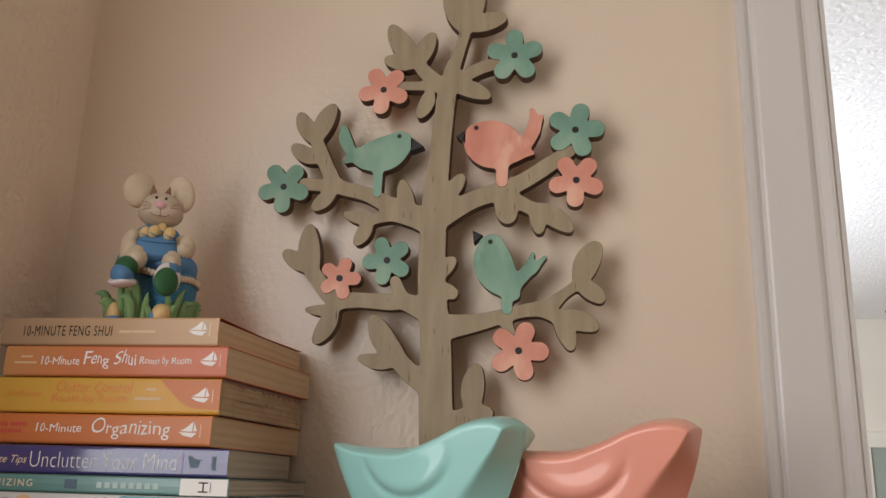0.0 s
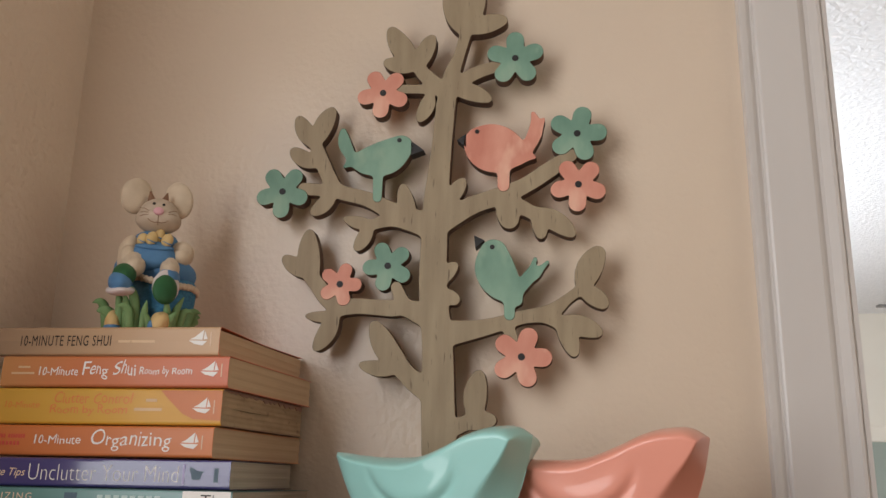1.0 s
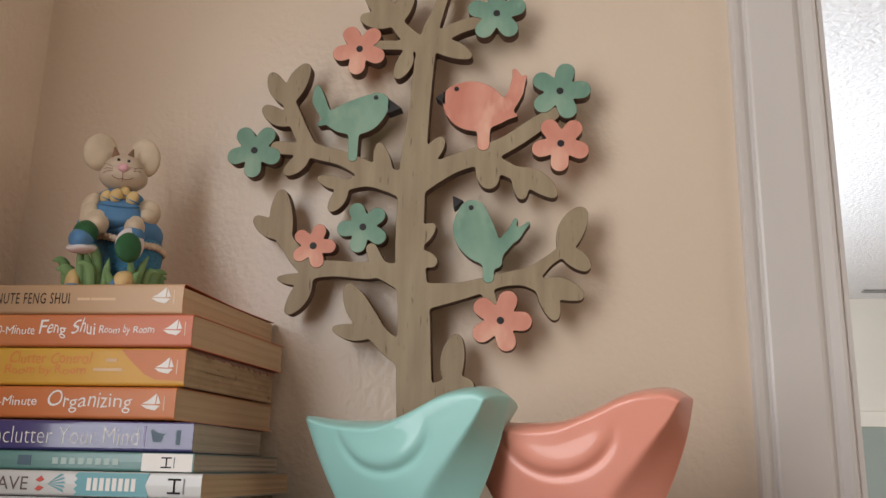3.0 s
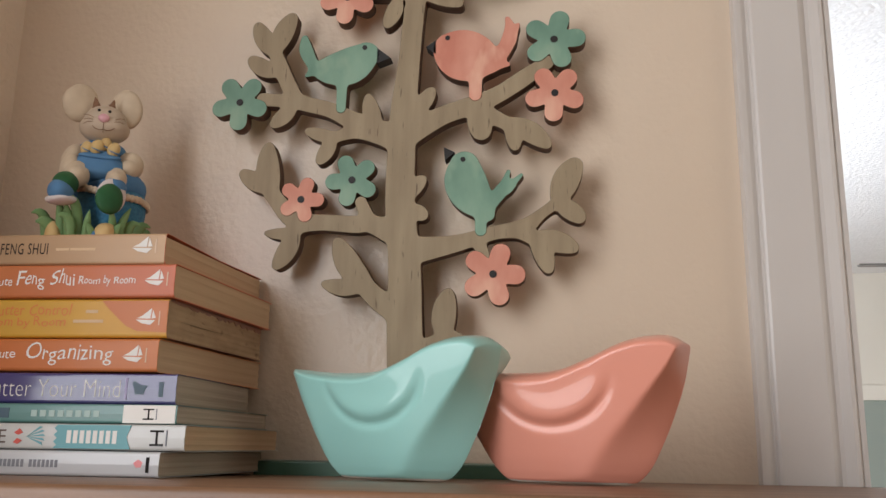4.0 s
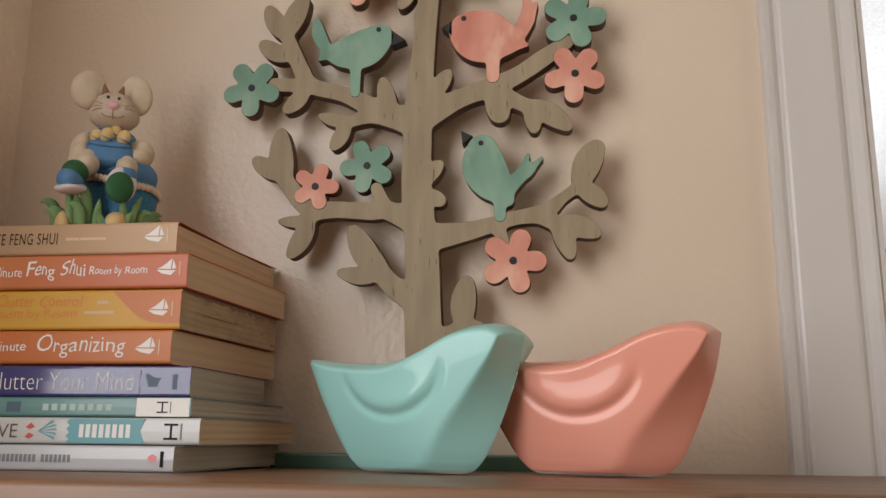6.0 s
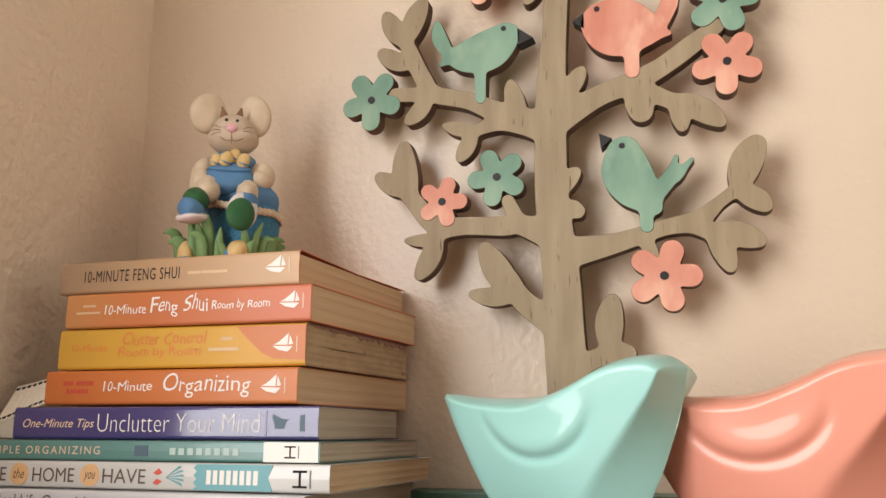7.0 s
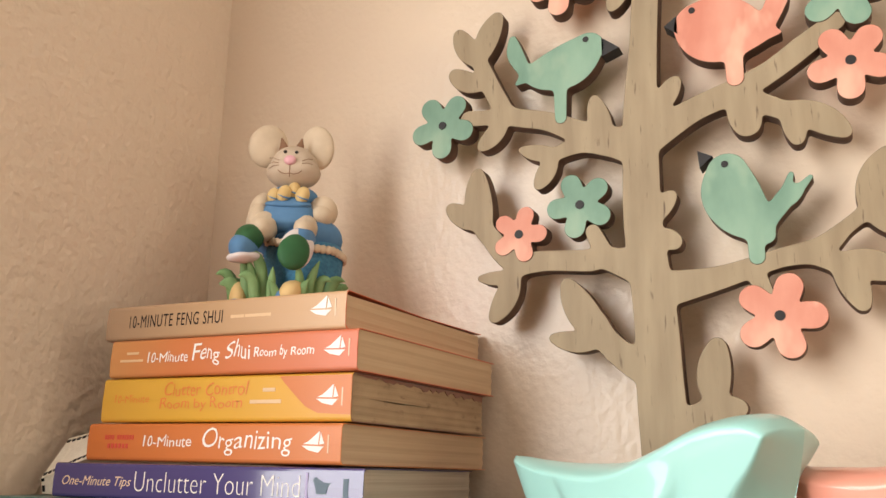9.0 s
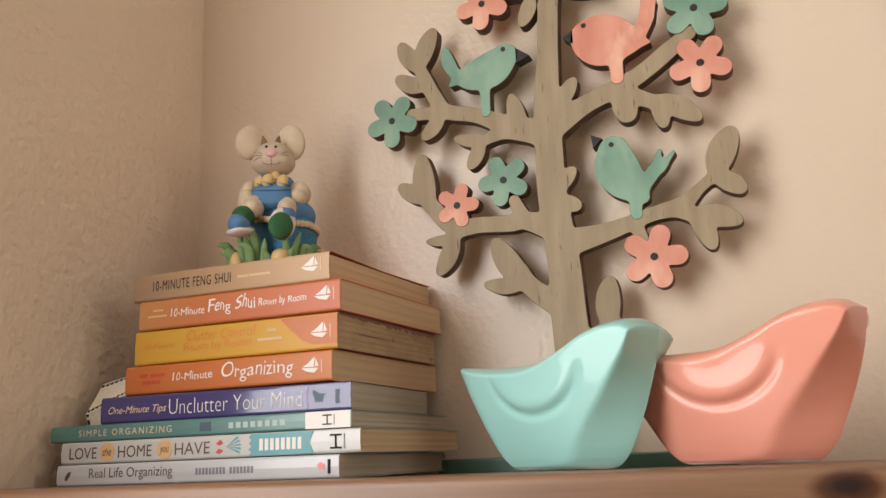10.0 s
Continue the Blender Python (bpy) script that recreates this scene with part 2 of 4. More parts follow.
def outline(parts, fillet, step=0.001, pad=0.004):
    """The closed outlines of the union of chains."""
    allp = np.concatenate(parts)
    x0, x1 = (allp[:, 0] - allp[:, 2]).min() - pad, (allp[:, 0] + allp[:, 2]).max() + pad
    z0, z1 = (allp[:, 1] - allp[:, 2]).min() - pad, (allp[:, 1] + allp[:, 2]).max() + pad
    xs, zs = np.arange(x0, x1, step), np.arange(z0, z1, step)
    gx, gz = np.meshgrid(xs, zs, indexing="ij")
    field = np.full(gx.shape, 1.0)
    for p in parts:
        d = np.full(gx.shape, 1.0)
        m = 0.03
        i0, i1 = np.searchsorted(xs, [(p[:, 0] - p[:, 2]).min() - m, (p[:, 0] + p[:, 2]).max() + m])
        j0, j1 = np.searchsorted(zs, [(p[:, 1] - p[:, 2]).min() - m, (p[:, 1] + p[:, 2]).max() + m])
        for cx, cz, r in p:
            sub = d[i0:i1, j0:j1]
            np.minimum(sub, np.hypot(gx[i0:i1, j0:j1] - cx, gz[i0:i1, j0:j1] - cz) - r, out=sub)
        h = np.clip(0.5 + 0.5 * (d - field) / fillet, 0, 1)
        field = d * (1 - h) + field * h - fillet * h * (1 - h)
    field[field == 0] = 1e-9
    inside = field < 0
    nxt = {}

    def cut(i, j, k, l):
        a, b = field[i, j], field[k, l]
        s = a / (a - b)
        return (xs[i] + (xs[k] - xs[i]) * s, zs[j] + (zs[l] - zs[j]) * s)

    where = {}
    mixed = inside[:-1, :-1].astype(int) + inside[1:, :-1] + inside[:-1, 1:] + inside[1:, 1:]
    for i, j in np.argwhere((mixed > 0) & (mixed < 4)):
        ring = [(i, j), (i + 1, j), (i + 1, j + 1), (i, j + 1)]
        ins, outs = [], []
        for a, b in zip(ring, ring[1:] + ring[:1]):
            if inside[a] != inside[b]:
                key = (min(a, b), max(a, b))
                where[key] = cut(*key[0], *key[1])
                (outs if inside[a] else ins).append(key)
        for a, b in zip(outs, ins if len(ins) == 1 else ins[::-1]):
            nxt[a] = b
    loops = []
    while nxt:
        start, loop = next(iter(nxt)), []
        k = start
        while k in nxt:
            loop.append(where[k])
            k = nxt.pop(k)
        if len(loop) > 12:
            loops.append(loop)
    return loops


def smooth_loop(loop):
    p = np.array(loop)
    for _ in range(2):
        p = 0.25 * np.roll(p, 1, 0) + 0.5 * p + 0.25 * np.roll(p, -1, 0)
    return p


def board_mesh(name, loops, thick, edge=0.0005):
    """A board cut along the loops, its front at y = 0, with softened edges; side faces take the second material."""
    cu = bpy.data.curves.new(name, "CURVE")
    cu.dimensions, cu.fill_mode, cu.extrude, cu.bevel_depth, cu.bevel_resolution = "2D", "BOTH", thick / 2 - edge, edge, 1
    cu.offset = -edge
    for loop in loops:
        p = smooth_loop(loop)
        sp = cu.splines.new("POLY")
        sp.points.add(len(p) - 1)
        sp.points.foreach_set("co", np.column_stack([p, np.zeros(len(p)), np.ones(len(p))]).ravel())
        sp.use_cyclic_u = True
    ob = bpy.data.objects.new(name, cu)
    scene.collection.objects.link(ob)
    me = bpy.data.meshes.new_from_object(ob.evaluated_get(bpy.context.evaluated_depsgraph_get()))
    bpy.data.objects.remove(ob)
    me.name = name
    me.transform(Matrix.Translation((0, thick / 2, 0)) @ pose(0, 0, 0, 90))
    me.update()
    return me


def board_part(name, loops, thick, mats, parent, label="", front=0.0):
    me = board_mesh(name, loops, thick)
    me.materials.clear()
    for m in mats:
        me.materials.append(m)
    for f in me.polygons:
        f.material_index = 1 if abs(f.normal.y) < 0.6 else 0
    ob = new(name, me)
    ob.parent = parent
    ob.location.y = front
    if label:
        ob["label"] = label
    return ob


def lettering(name, words, width, height, mat, parent, m, label="", slant=0.0, bold=0.0, spacing=1.0, bounce=0.0):
    """Words set in the built-in face, fitted to width and height, their lower left corner at the pose m (x along, y up)."""
    cu = bpy.data.curves.new(name, "FONT")
    cu.body, cu.size, cu.shear, cu.offset, cu.space_character, cu.resolution_u = words, 1.0, slant, bold, spacing, 3
    ob = bpy.data.objects.new(name, cu)
    scene.collection.objects.link(ob)
    me = bpy.data.meshes.new_from_object(ob.evaluated_get(bpy.context.evaluated_depsgraph_get()))
    bpy.data.objects.remove(ob)
    me.name = name
    co = np.array([v.co for v in me.vertices])
    lo, hi = co.min(0), co.max(0)
    me.transform(Matrix.Diagonal((width / (hi[0] - lo[0]), height / (hi[1] - lo[1]), 1, 1)) @ Matrix.Translation((-lo[0], -lo[1], 0)))
    if bounce:
        # brush-written: the line of letters rises, falls and leans unevenly
        for v in me.vertices:
            k = v.co.x / height
            v.co.y = v.co.y * (1 + bounce * math.sin(2.6 * k + 0.8)) + 0.5 * bounce * height * math.sin(4.1 * k + width * 90)
            v.co.x += bounce * v.co.y * (0.6 + math.sin(3.3 * k))
    me.materials.clear()
    me.materials.append(mat)
    t = new(name, me)
    t.parent = parent
    t.matrix_local = m
    if label:
        t["label"] = label
    return t


# ---- the room ----
WALL_Y, WALL_X, CEIL, SHELF = 0.908, -0.449, 2.44, 1.491
SLOPE = -0.032


def structure(name, bm, mat, label, category):
    return tagged(finish(name, bm, mat), label, category, kind="structure")


def slab(name, mat, label, category, *boxes):
    bm = bmesh.new()
    for b in boxes:
        add_box(bm, *b)
    return structure(name, bm, mat, label, category)


DOOR_L, DOOR_R, HEAD = 0.281, 1.09, 2.06
slab("wall_north", WALL, "peach-cream painted plaster wall with orange-peel texture", "wall",
     (-0.60, DOOR_L, WALL_Y, 1.03, 0, CEIL), (DOOR_R, 2.9, WALL_Y, 1.03, 0, CEIL), (DOOR_L, DOOR_R, WALL_Y, 1.03, HEAD, CEIL))
# the side wall, with a window opening nearer the room
slab("wall_west", ROUGH_WALL, "peach-cream textured plaster wall meeting the shelf's corner", "wall",
     (-0.60, WALL_X, 0.39, WALL_Y, 0, CEIL), (-0.60, WALL_X, -3.0, -0.46, 0, CEIL), (-0.60, WALL_X, -0.46, 0.39, 0, 1.39), (-0.60, WALL_X, -0.46, 0.39, 2.20, CEIL))
slab("wall_south", WALL, "peach-cream painted plaster wall", "wall", (-0.60, 2.9, -3.12, -3.0, 0, CEIL))
# unseen wall, its opening made only to hold the added fill lamp
slab("wall_east", WALL, "peach-cream painted plaster wall with an opening for the added fill lamp", "wall",
     (2.78, 2.9, -3.0, -1.46, 0, CEIL), (2.78, 2.9, 0.06, WALL_Y, 0, CEIL), (2.78, 2.9, -1.46, 0.06, 0, 0.94), (2.78, 2.9, -1.46, 0.06, 2.26, CEIL))
slab("floor", FLOOR, "brown wooden floor boards", "floor", (-0.60, 4.6, -3.12, 5.4, -0.1, 0))
slab("ceiling", CEILING, "white textured ceiling", "ceiling", (-0.60, 2.9, -3.12, 1.03, CEIL, CEIL + 0.1))
# the next room, through the doorway
slab("ceiling_next_room", CEILING, "white stippled ceiling of the bright next room", "ceiling", (-0.60, 4.6, 1.03, 5.4, CEIL, CEIL + 0.1))
slab("wall_next_room_north", FAR_WALL, "pale cream painted wall", "wall", (-0.60, 4.6, 5.25, 5.4, 0, CEIL))
slab("wall_next_room_west", FAR_WALL, "pale cream painted wall with a window opening", "wall",
     (-0.60, -0.45, 1.03, 2.24, 0, CEIL), (-0.60, -0.45, 3.76, 5.25, 0, CEIL), (-0.60, -0.45, 2.24, 3.76, 0, 0.84), (-0.60, -0.45, 2.24, 3.76, 2.16, CEIL))
slab("wall_next_room_east", FAR_WALL, "pale cream painted wall", "wall", (4.45, 4.6, 1.03, 5.25, 0, CEIL))
slab("wall_next_room_south", FAR_WALL, "pale cream painted wall", "wall", (2.9, 4.6, 0.93, 1.03, 0, CEIL))


def casing(name, x_out, x_in, z0, z1):
    """A moulded door casing: thin outer fillet, flat face, cove and bead at the opening."""
    w = x_in - x_out
    prof = [(0, 0), (0, 0.008), (0.012, 0.011), (0.05, 0.011), (0.09, 0.0105), (0.14, 0.0085), (0.16, 0.0085), (0.175, 0.0118), (0.20, 0.0128), (0.68, 0.0160), (0.72, 0.0145),
            (0.76, 0.0125), (0.80, 0.0130), (0.84, 0.0165), (0.88, 0.0195), (0.92, 0.0195), (0.945, 0.0165), (0.955, 0.0175), (1.0, 0.0175), (1.0, 0)]
    bm = bmesh.new()
    rings = [[bm.verts.new((x_out + u * w, WALL_Y - d, z)) for u, d in prof] for z in (z0, z1)]
    for k in range(len(prof)):
        bm.faces.new((rings[0][k], rings[0][(k + 1) % len(prof)], rings[1][(k + 1) % len(prof)], rings[1][k]))
    for r in rings:
        bm.faces.new(r)
    bmesh.ops.recalc_face_normals(bm, faces=bm.faces)
    return structure(name, bm, TRIM, "greyish-white painted moulded door casing", "door casing")


casing("trim_doorway_west", 0.2085, 0.2840, 0, HEAD + 0.07)
slab("trim_doorway_jamb", TRIM, "off-white painted door jamb lining the doorway", "door jamb", (DOOR_L - 0.008, DOOR_L + 0.0025, WALL_Y - 0.003, 1.036, 0, HEAD))
slab("trim_doorway_head", TRIM, "off-white painted door head trim", "door casing", (0.2085, 1.17, WALL_Y - 0.0205, WALL_Y - 0.0005, HEAD + 0.0705, HEAD + 0.14))
# far window of the next room, low in view through the doorway
far_window = empty("window_far", pose(1.62, 5.25, 1.1), "cream framed window with grey-green panes", "window", kind="structure")
part("window_frame", box(-0.05, 0.85, -0.025, 0.0, 0.62, 0.705, 0.004), FAR_WALL, far_window, "cream head casing")
part("pane", box(0.03, 0.80, -0.012, -0.004, -0.3, 0.62), material("far_glass", (0.30, 0.34, 0.30), 0.25), far_window, "dull grey-green pane")
part("window_frame", box(-0.05, 0.03, -0.025, 0.0, -0.3, 0.62, 0.004), FAR_WALL, far_window)
vent = empty("ceiling_vent", pose(1.72, 4.98, CEIL), "slim dark slotted vent on the white ceiling", "ceiling vent")
bm = bmesh.new()
add_box(bm, 0, 0.62, -0.022, 0.022, -0.012, 0, 0.004)
part("frame", bm, material("vent_metal", (0.22, 0.21, 0.20), 0.5), vent)

# ---- the shelf ----
shelf = empty("bookcase", pose(0, 0, 0), "orange-brown knotty pine bookcase top against the wall", "bookcase")
FRONT = 0.590


def tilt_to_shelf(bm):
    for v in bm.verts:
        v.co.z += SLOPE * (v.co.y - 0.71)


bm = bmesh.new()
add_box(bm, WALL_X + 0.003, 0.46, FRONT, 0.886, SHELF - 0.030, SHELF, 0.0045, 0, 4)
tilt_to_shelf(bm)
part("top_board", bm, PINE, shelf, "knotty pine top board with rounded front edge", True)
for x in (WALL_X + 0.004, 0.43):
    part("side_panel", box(x, x + 0.022, FRONT + 0.02, 0.880, 0, SHELF - 0.036, 0.002), PINE, shelf)
part("back_panel", box(WALL_X + 0.026, 0.43, 0.872, 0.880, 0.05, SHELF - 0.037), PINE, shelf)


def shelf_z(y):
    return SHELF + SLOPE * (y - 0.71)


# ---- the cut-out tree ----
tree = empty("tree_ornament", pose(-0.060, 0.877, 1.486), "cut-out wooden tree ornament with painted birds and flowers", "ornament")
THICK = 0.012
limbs = [
    # trunk
    limb((0.0, 6.0, 15.5), (-1.0, 41.0, 15.0), (-2.0, 77.0, 15.0), (-4.0, 120.0, 14.5), (-5.0, 163.0, 13.5), (-10.0, 219.0, 12.5), (-10.0, 260.0, 12.0), (-9.0, 297.0, 11.5), (-5.0, 346.0, 9.5), (-1.0, 394.0, 9.0), (4.0, 423.0, 7.5), (10.0, 440.0, 5.5), (17.0, 466.0, 5.5)),
    # top left twig
    limb((-1.0, 403.0, 7.5), (-21.0, 422.0, 7.0), (-30.0, 434.0, 5.0)),
    # top left flower twig
    limb((-9.0, 408.0, 5.0), (-50.0, 410.0, 4.5)),
    # top right twig
    limb((1.0, 409.0, 7.0), (28.0, 423.0, 6.5), (46.0, 428.0, 6.0)),
    # mid left branch
    limb((-14.0, 275.0, 12.0), (-45.0, 288.0, 9.0), (-72.0, 302.0, 7.0), (-100.0, 311.0, 7.0), (-110.0, 325.0, 7.0), (-121.0, 349.0, 6.5), (-126.0, 362.0, 5.0)),
    # mid left flower twig
    limb((-104.0, 311.0, 6.0), (-133.0, 314.0, 6.0)),
    # mid left lower twig
    limb((-32.0, 279.0, 7.5), (-50.0, 282.0, 6.5), (-72.0, 276.0, 4.5)),
    # mid right branch
    limb((-6.0, 278.0, 11.5), (25.0, 294.0, 8.5), (53.0, 303.0, 8.5), (73.0, 312.0, 7.5), (93.0, 325.0, 7.5), (112.0, 338.0, 6.0)),
    # mid right lower twig
    limb((55.0, 298.0, 7.5), (80.0, 284.0, 6.0)),
    # low left branch
    limb((-11.0, 193.0, 12.0), (-34.0, 201.0, 7.5), (-47.0, 201.0, 7.5), (-73.0, 203.0, 7.0), (-98.0, 205.0, 8.0), (-116.0, 224.0, 7.0), (-123.0, 235.0, 6.0)),
    # low left twig
    limb((-36.0, 204.0, 6.5), (-43.0, 220.0, 5.0)),
    # low left sub
    limb((-93.0, 201.0, 6.5), (-103.0, 193.0, 5.0)),
    # low right branch
    limb((-1.0, 178.0, 12.0), (34.0, 183.0, 7.5), (68.0, 192.0, 6.0), (91.0, 196.0, 7.0), (107.0, 208.0, 4.5), (121.0, 218.0, 5.0)),
    # low right sub
    limb((87.0, 194.0, 6.5), (104.0, 185.0, 6.0)),
    # low right flower twig
    limb((55.0, 186.0, 5.5), (61.0, 168.0, 5.0)),
    # root left branch
    limb((-8.0, 129.0, 12.5), (-24.0, 137.0, 9.0), (-35.0, 147.0, 8.0), (-43.0, 158.0, 8.5)),
    # root right twig
    limb((-1.0, 97.0, 10.0), (13.0, 100.0, 7.0), (26.0, 106.0, 6.0)),
]
leaves = [
    leaf(16.0, 468.0, 20.0, 535.0, 21.0),
    leaf(21.0, 466.0, 56.0, 476.0, 9.5),
    leaf(-30.0, 435.0, -57.0, 475.0, 10.5),
    leaf(-26.0, 432.0, -14.0, 464.0, 8.5),
    leaf(-28.0, 433.0, -62.0, 439.0, 8.5),
    leaf(-16.0, 404.0, -27.0, 376.0, 7.5),
    leaf(3.0, 408.0, 41.0, 394.0, 8.5),
    leaf(-65.0, 278.0, -94.0, 285.0, 6.0),
    leaf(-69.0, 278.0, -82.0, 254.0, 7.0),
    leaf(-30.0, 284.0, -40.0, 316.0, 7.5),
    leaf(-124.0, 356.0, -143.0, 387.0, 8.5),
    leaf(-123.0, 358.0, -108.0, 394.0, 9.5),
    leaf(-122.0, 337.0, -148.0, 354.0, 8.0),
    leaf(-104.0, 309.0, -125.0, 289.0, 7.5),
    leaf(5.0, 297.0, 17.0, 319.0, 7.0),
    leaf(51.0, 298.0, 58.0, 271.0, 10.0),
    leaf(80.0, 287.0, 85.0, 261.0, 7.0),
    leaf(80.0, 287.0, 114.0, 263.0, 9.0),
    leaf(-3.0, 223.0, 11.0, 241.0, 6.5),
    leaf(-3.0, 214.0, 13.0, 205.0, 6.5),
    leaf(-119.0, 224.0, -125.0, 275.0, 10.5),
    leaf(-121.0, 233.0, -149.0, 250.0, 8.0),
    leaf(-97.0, 196.0, -125.0, 195.0, 5.0),
    leaf(-97.0, 197.0, -115.0, 164.0, 8.5),
    leaf(-36.0, 148.0, -63.0, 190.0, 10.5),
    leaf(-38.0, 148.0, -74.0, 152.0, 7.0),
    leaf(119.0, 216.0, 137.0, 253.0, 11.0),
    leaf(118.0, 216.0, 140.0, 200.0, 8.0),
    leaf(99.0, 188.0, 135.0, 177.0, 9.0),
    leaf(99.0, 189.0, 112.0, 158.0, 8.0),
    leaf(28.0, 105.0, 32.0, 147.0, 10.0),
    leaf(18.0, 102.0, 46.0, 105.0, 8.0),
]
board_part("tree_board", outline(limbs + leaves, 0.0024), THICK, [BOARD, BURNT], tree, "greyish-brown wood board with burnt cut edges")
base = box(-0.120, 0.112, -0.006, 0.022, -0.001, 0.0105, 0.0012)
part("base_bar", base, DARK_GREEN, tree, "dark green painted base bar")


def disc(r, y0, y1):
    bm = bmesh.new()
    bmesh.ops.create_cone(bm, cap_ends=True, segments=20, radius1=r, radius2=r, depth=y1 - y0, matrix=pose(0, (y0 + y1) / 2, 0, 90))
    return bm


def flower(x, z, radius, angle, paint, label):
    ob = board_part("flower", outline(petals(0, 0, radius, angle), 0.0022, 0.0008), THICK, [paint, BURNT], tree, label, -0.0009)
    ob.location = (x / 1000, -0.0009, z / 1000)
    # no hole is cut: a black disc stands in for its dark inside
    part("hole_shade_disc", disc(0.0030, -0.0006, 0.004), BLACK, ob, "small black disc standing in for the shade in a drilled hole")


for x, z, r, a in ((63, 435, 27, 90), (118, 358, 26.5, 74), (-153, 311.5, 25.5, 52), (-51, 239, 23, 40)):
    flower(x, z, r, a, SAGE, "sage green painted five-petal flower")
for x, z, r, a in ((-61, 406, 25, 47), (118, 310, 25, 50), (-94, 223, 20, 70), (67, 158, 26, 70)):
    flower(x, z, r, a, CORAL, "coral painted five-petal flower")


def cut_bird(chains, beak, eye, paint, label):
    ob = board_part("bird", outline(chains, 0.003, 0.0008), THICK, [paint, BURNT], tree, label, -0.0007)
    part("eye", disc(0.0021, -0.0006, 0.003), BLACK, ob, "black dot eye").location = (eye[0] / 1000, 0, eye[1] / 1000)
    bm = bmesh.new()
    tri = [[bm.verts.new((x / 1000, y, z / 1000)) for x, z in beak] for y in (0.0, THICK)]
    bm.faces.new(tri[0])
    bm.faces.new(tri[1][::-1])
    for k in range(3):
        bm.faces.new((tri[0][k], tri[1][k], tri[1][(k + 1) % 3], tri[0][(k + 1) % 3]))
    bmesh.ops.recalc_face_normals(bm, faces=bm.faces)
    part("beak", bm, BLACK, ob, "black beak")


cut_bird([limb((-43, 351, 12), (-56, 342, 17), (-72, 339, 13.5), (-86, 339, 6), (-95, 334, 1.4)), limb((-88, 341, 4.5), (-96, 357, 6.2), (-98, 369, 3.2)),
          limb((-63, 323, 4.8), (-63, 303, 4.2))], [(-33, 357), (-21, 347.5), (-33, 343)], (-44, 358), SAGE, "sage green painted bird with raised tail")
cut_bird([limb((31, 353, 15.5), (43, 347, 23), (58, 343, 15.5), (71, 339, 6.3), (80, 337, 1.6)), limb((71, 342, 6.0), (79, 357, 6.4), (81, 371, 4.4), (79, 379, 2.2)), limb((82, 359, 4.2), (88, 373, 1.8)),
          limb((52, 328, 5.8), (52, 311, 5.4))], [(18, 362), (9.5, 356), (18, 349)], (28, 363.5), CORAL, "coral painted bird with raised tail")
cut_bird([limb((43, 249, 12.5), (44, 236, 17.3), (49, 225, 16.3), (57, 215, 11), (63, 207, 5.5)), limb((63, 213, 4.8), (73, 226, 5.8), (80, 232, 4.7)), limb((74, 228, 3.6), (79.5, 243, 1.8)), limb((79, 229, 3.8), (90, 240, 1.6)),
          limb((57, 208, 5), (57, 194, 4.7))], [(26, 265.5), (35, 261), (27, 254)], (42, 254.5), SAGE, "sage green painted bird looking up")

# ---- glazed pottery birds ----


def curve_at(xs, ys, q):
    """A smooth line through points."""
    q = np.asarray(q, float)
    xs, ys = np.array(xs, float), np.array(ys, float)
    m = np.gradient(ys, xs)
    k = np.clip(np.searchsorted(xs, q) - 1, 0, len(xs) - 2)
    h = xs[k + 1] - xs[k]
    s = np.clip((q - xs[k]) / h, 0, 1)
    return (ys[k] * (2 * s ** 3 - 3 * s ** 2 + 1) + h * m[k] * (s ** 3 - 2 * s ** 2 + s) + ys[k + 1] * (3 * s ** 2 - 2 * s ** 3) + h * m[k + 1] * (s ** 3 - s ** 2))


def soft_min(a, b, k):
    h = np.clip(0.5 + 0.5 * (b - a) / k, 0, 1)
    return b * (1 - h) + a * h - k * h * (1 - h)


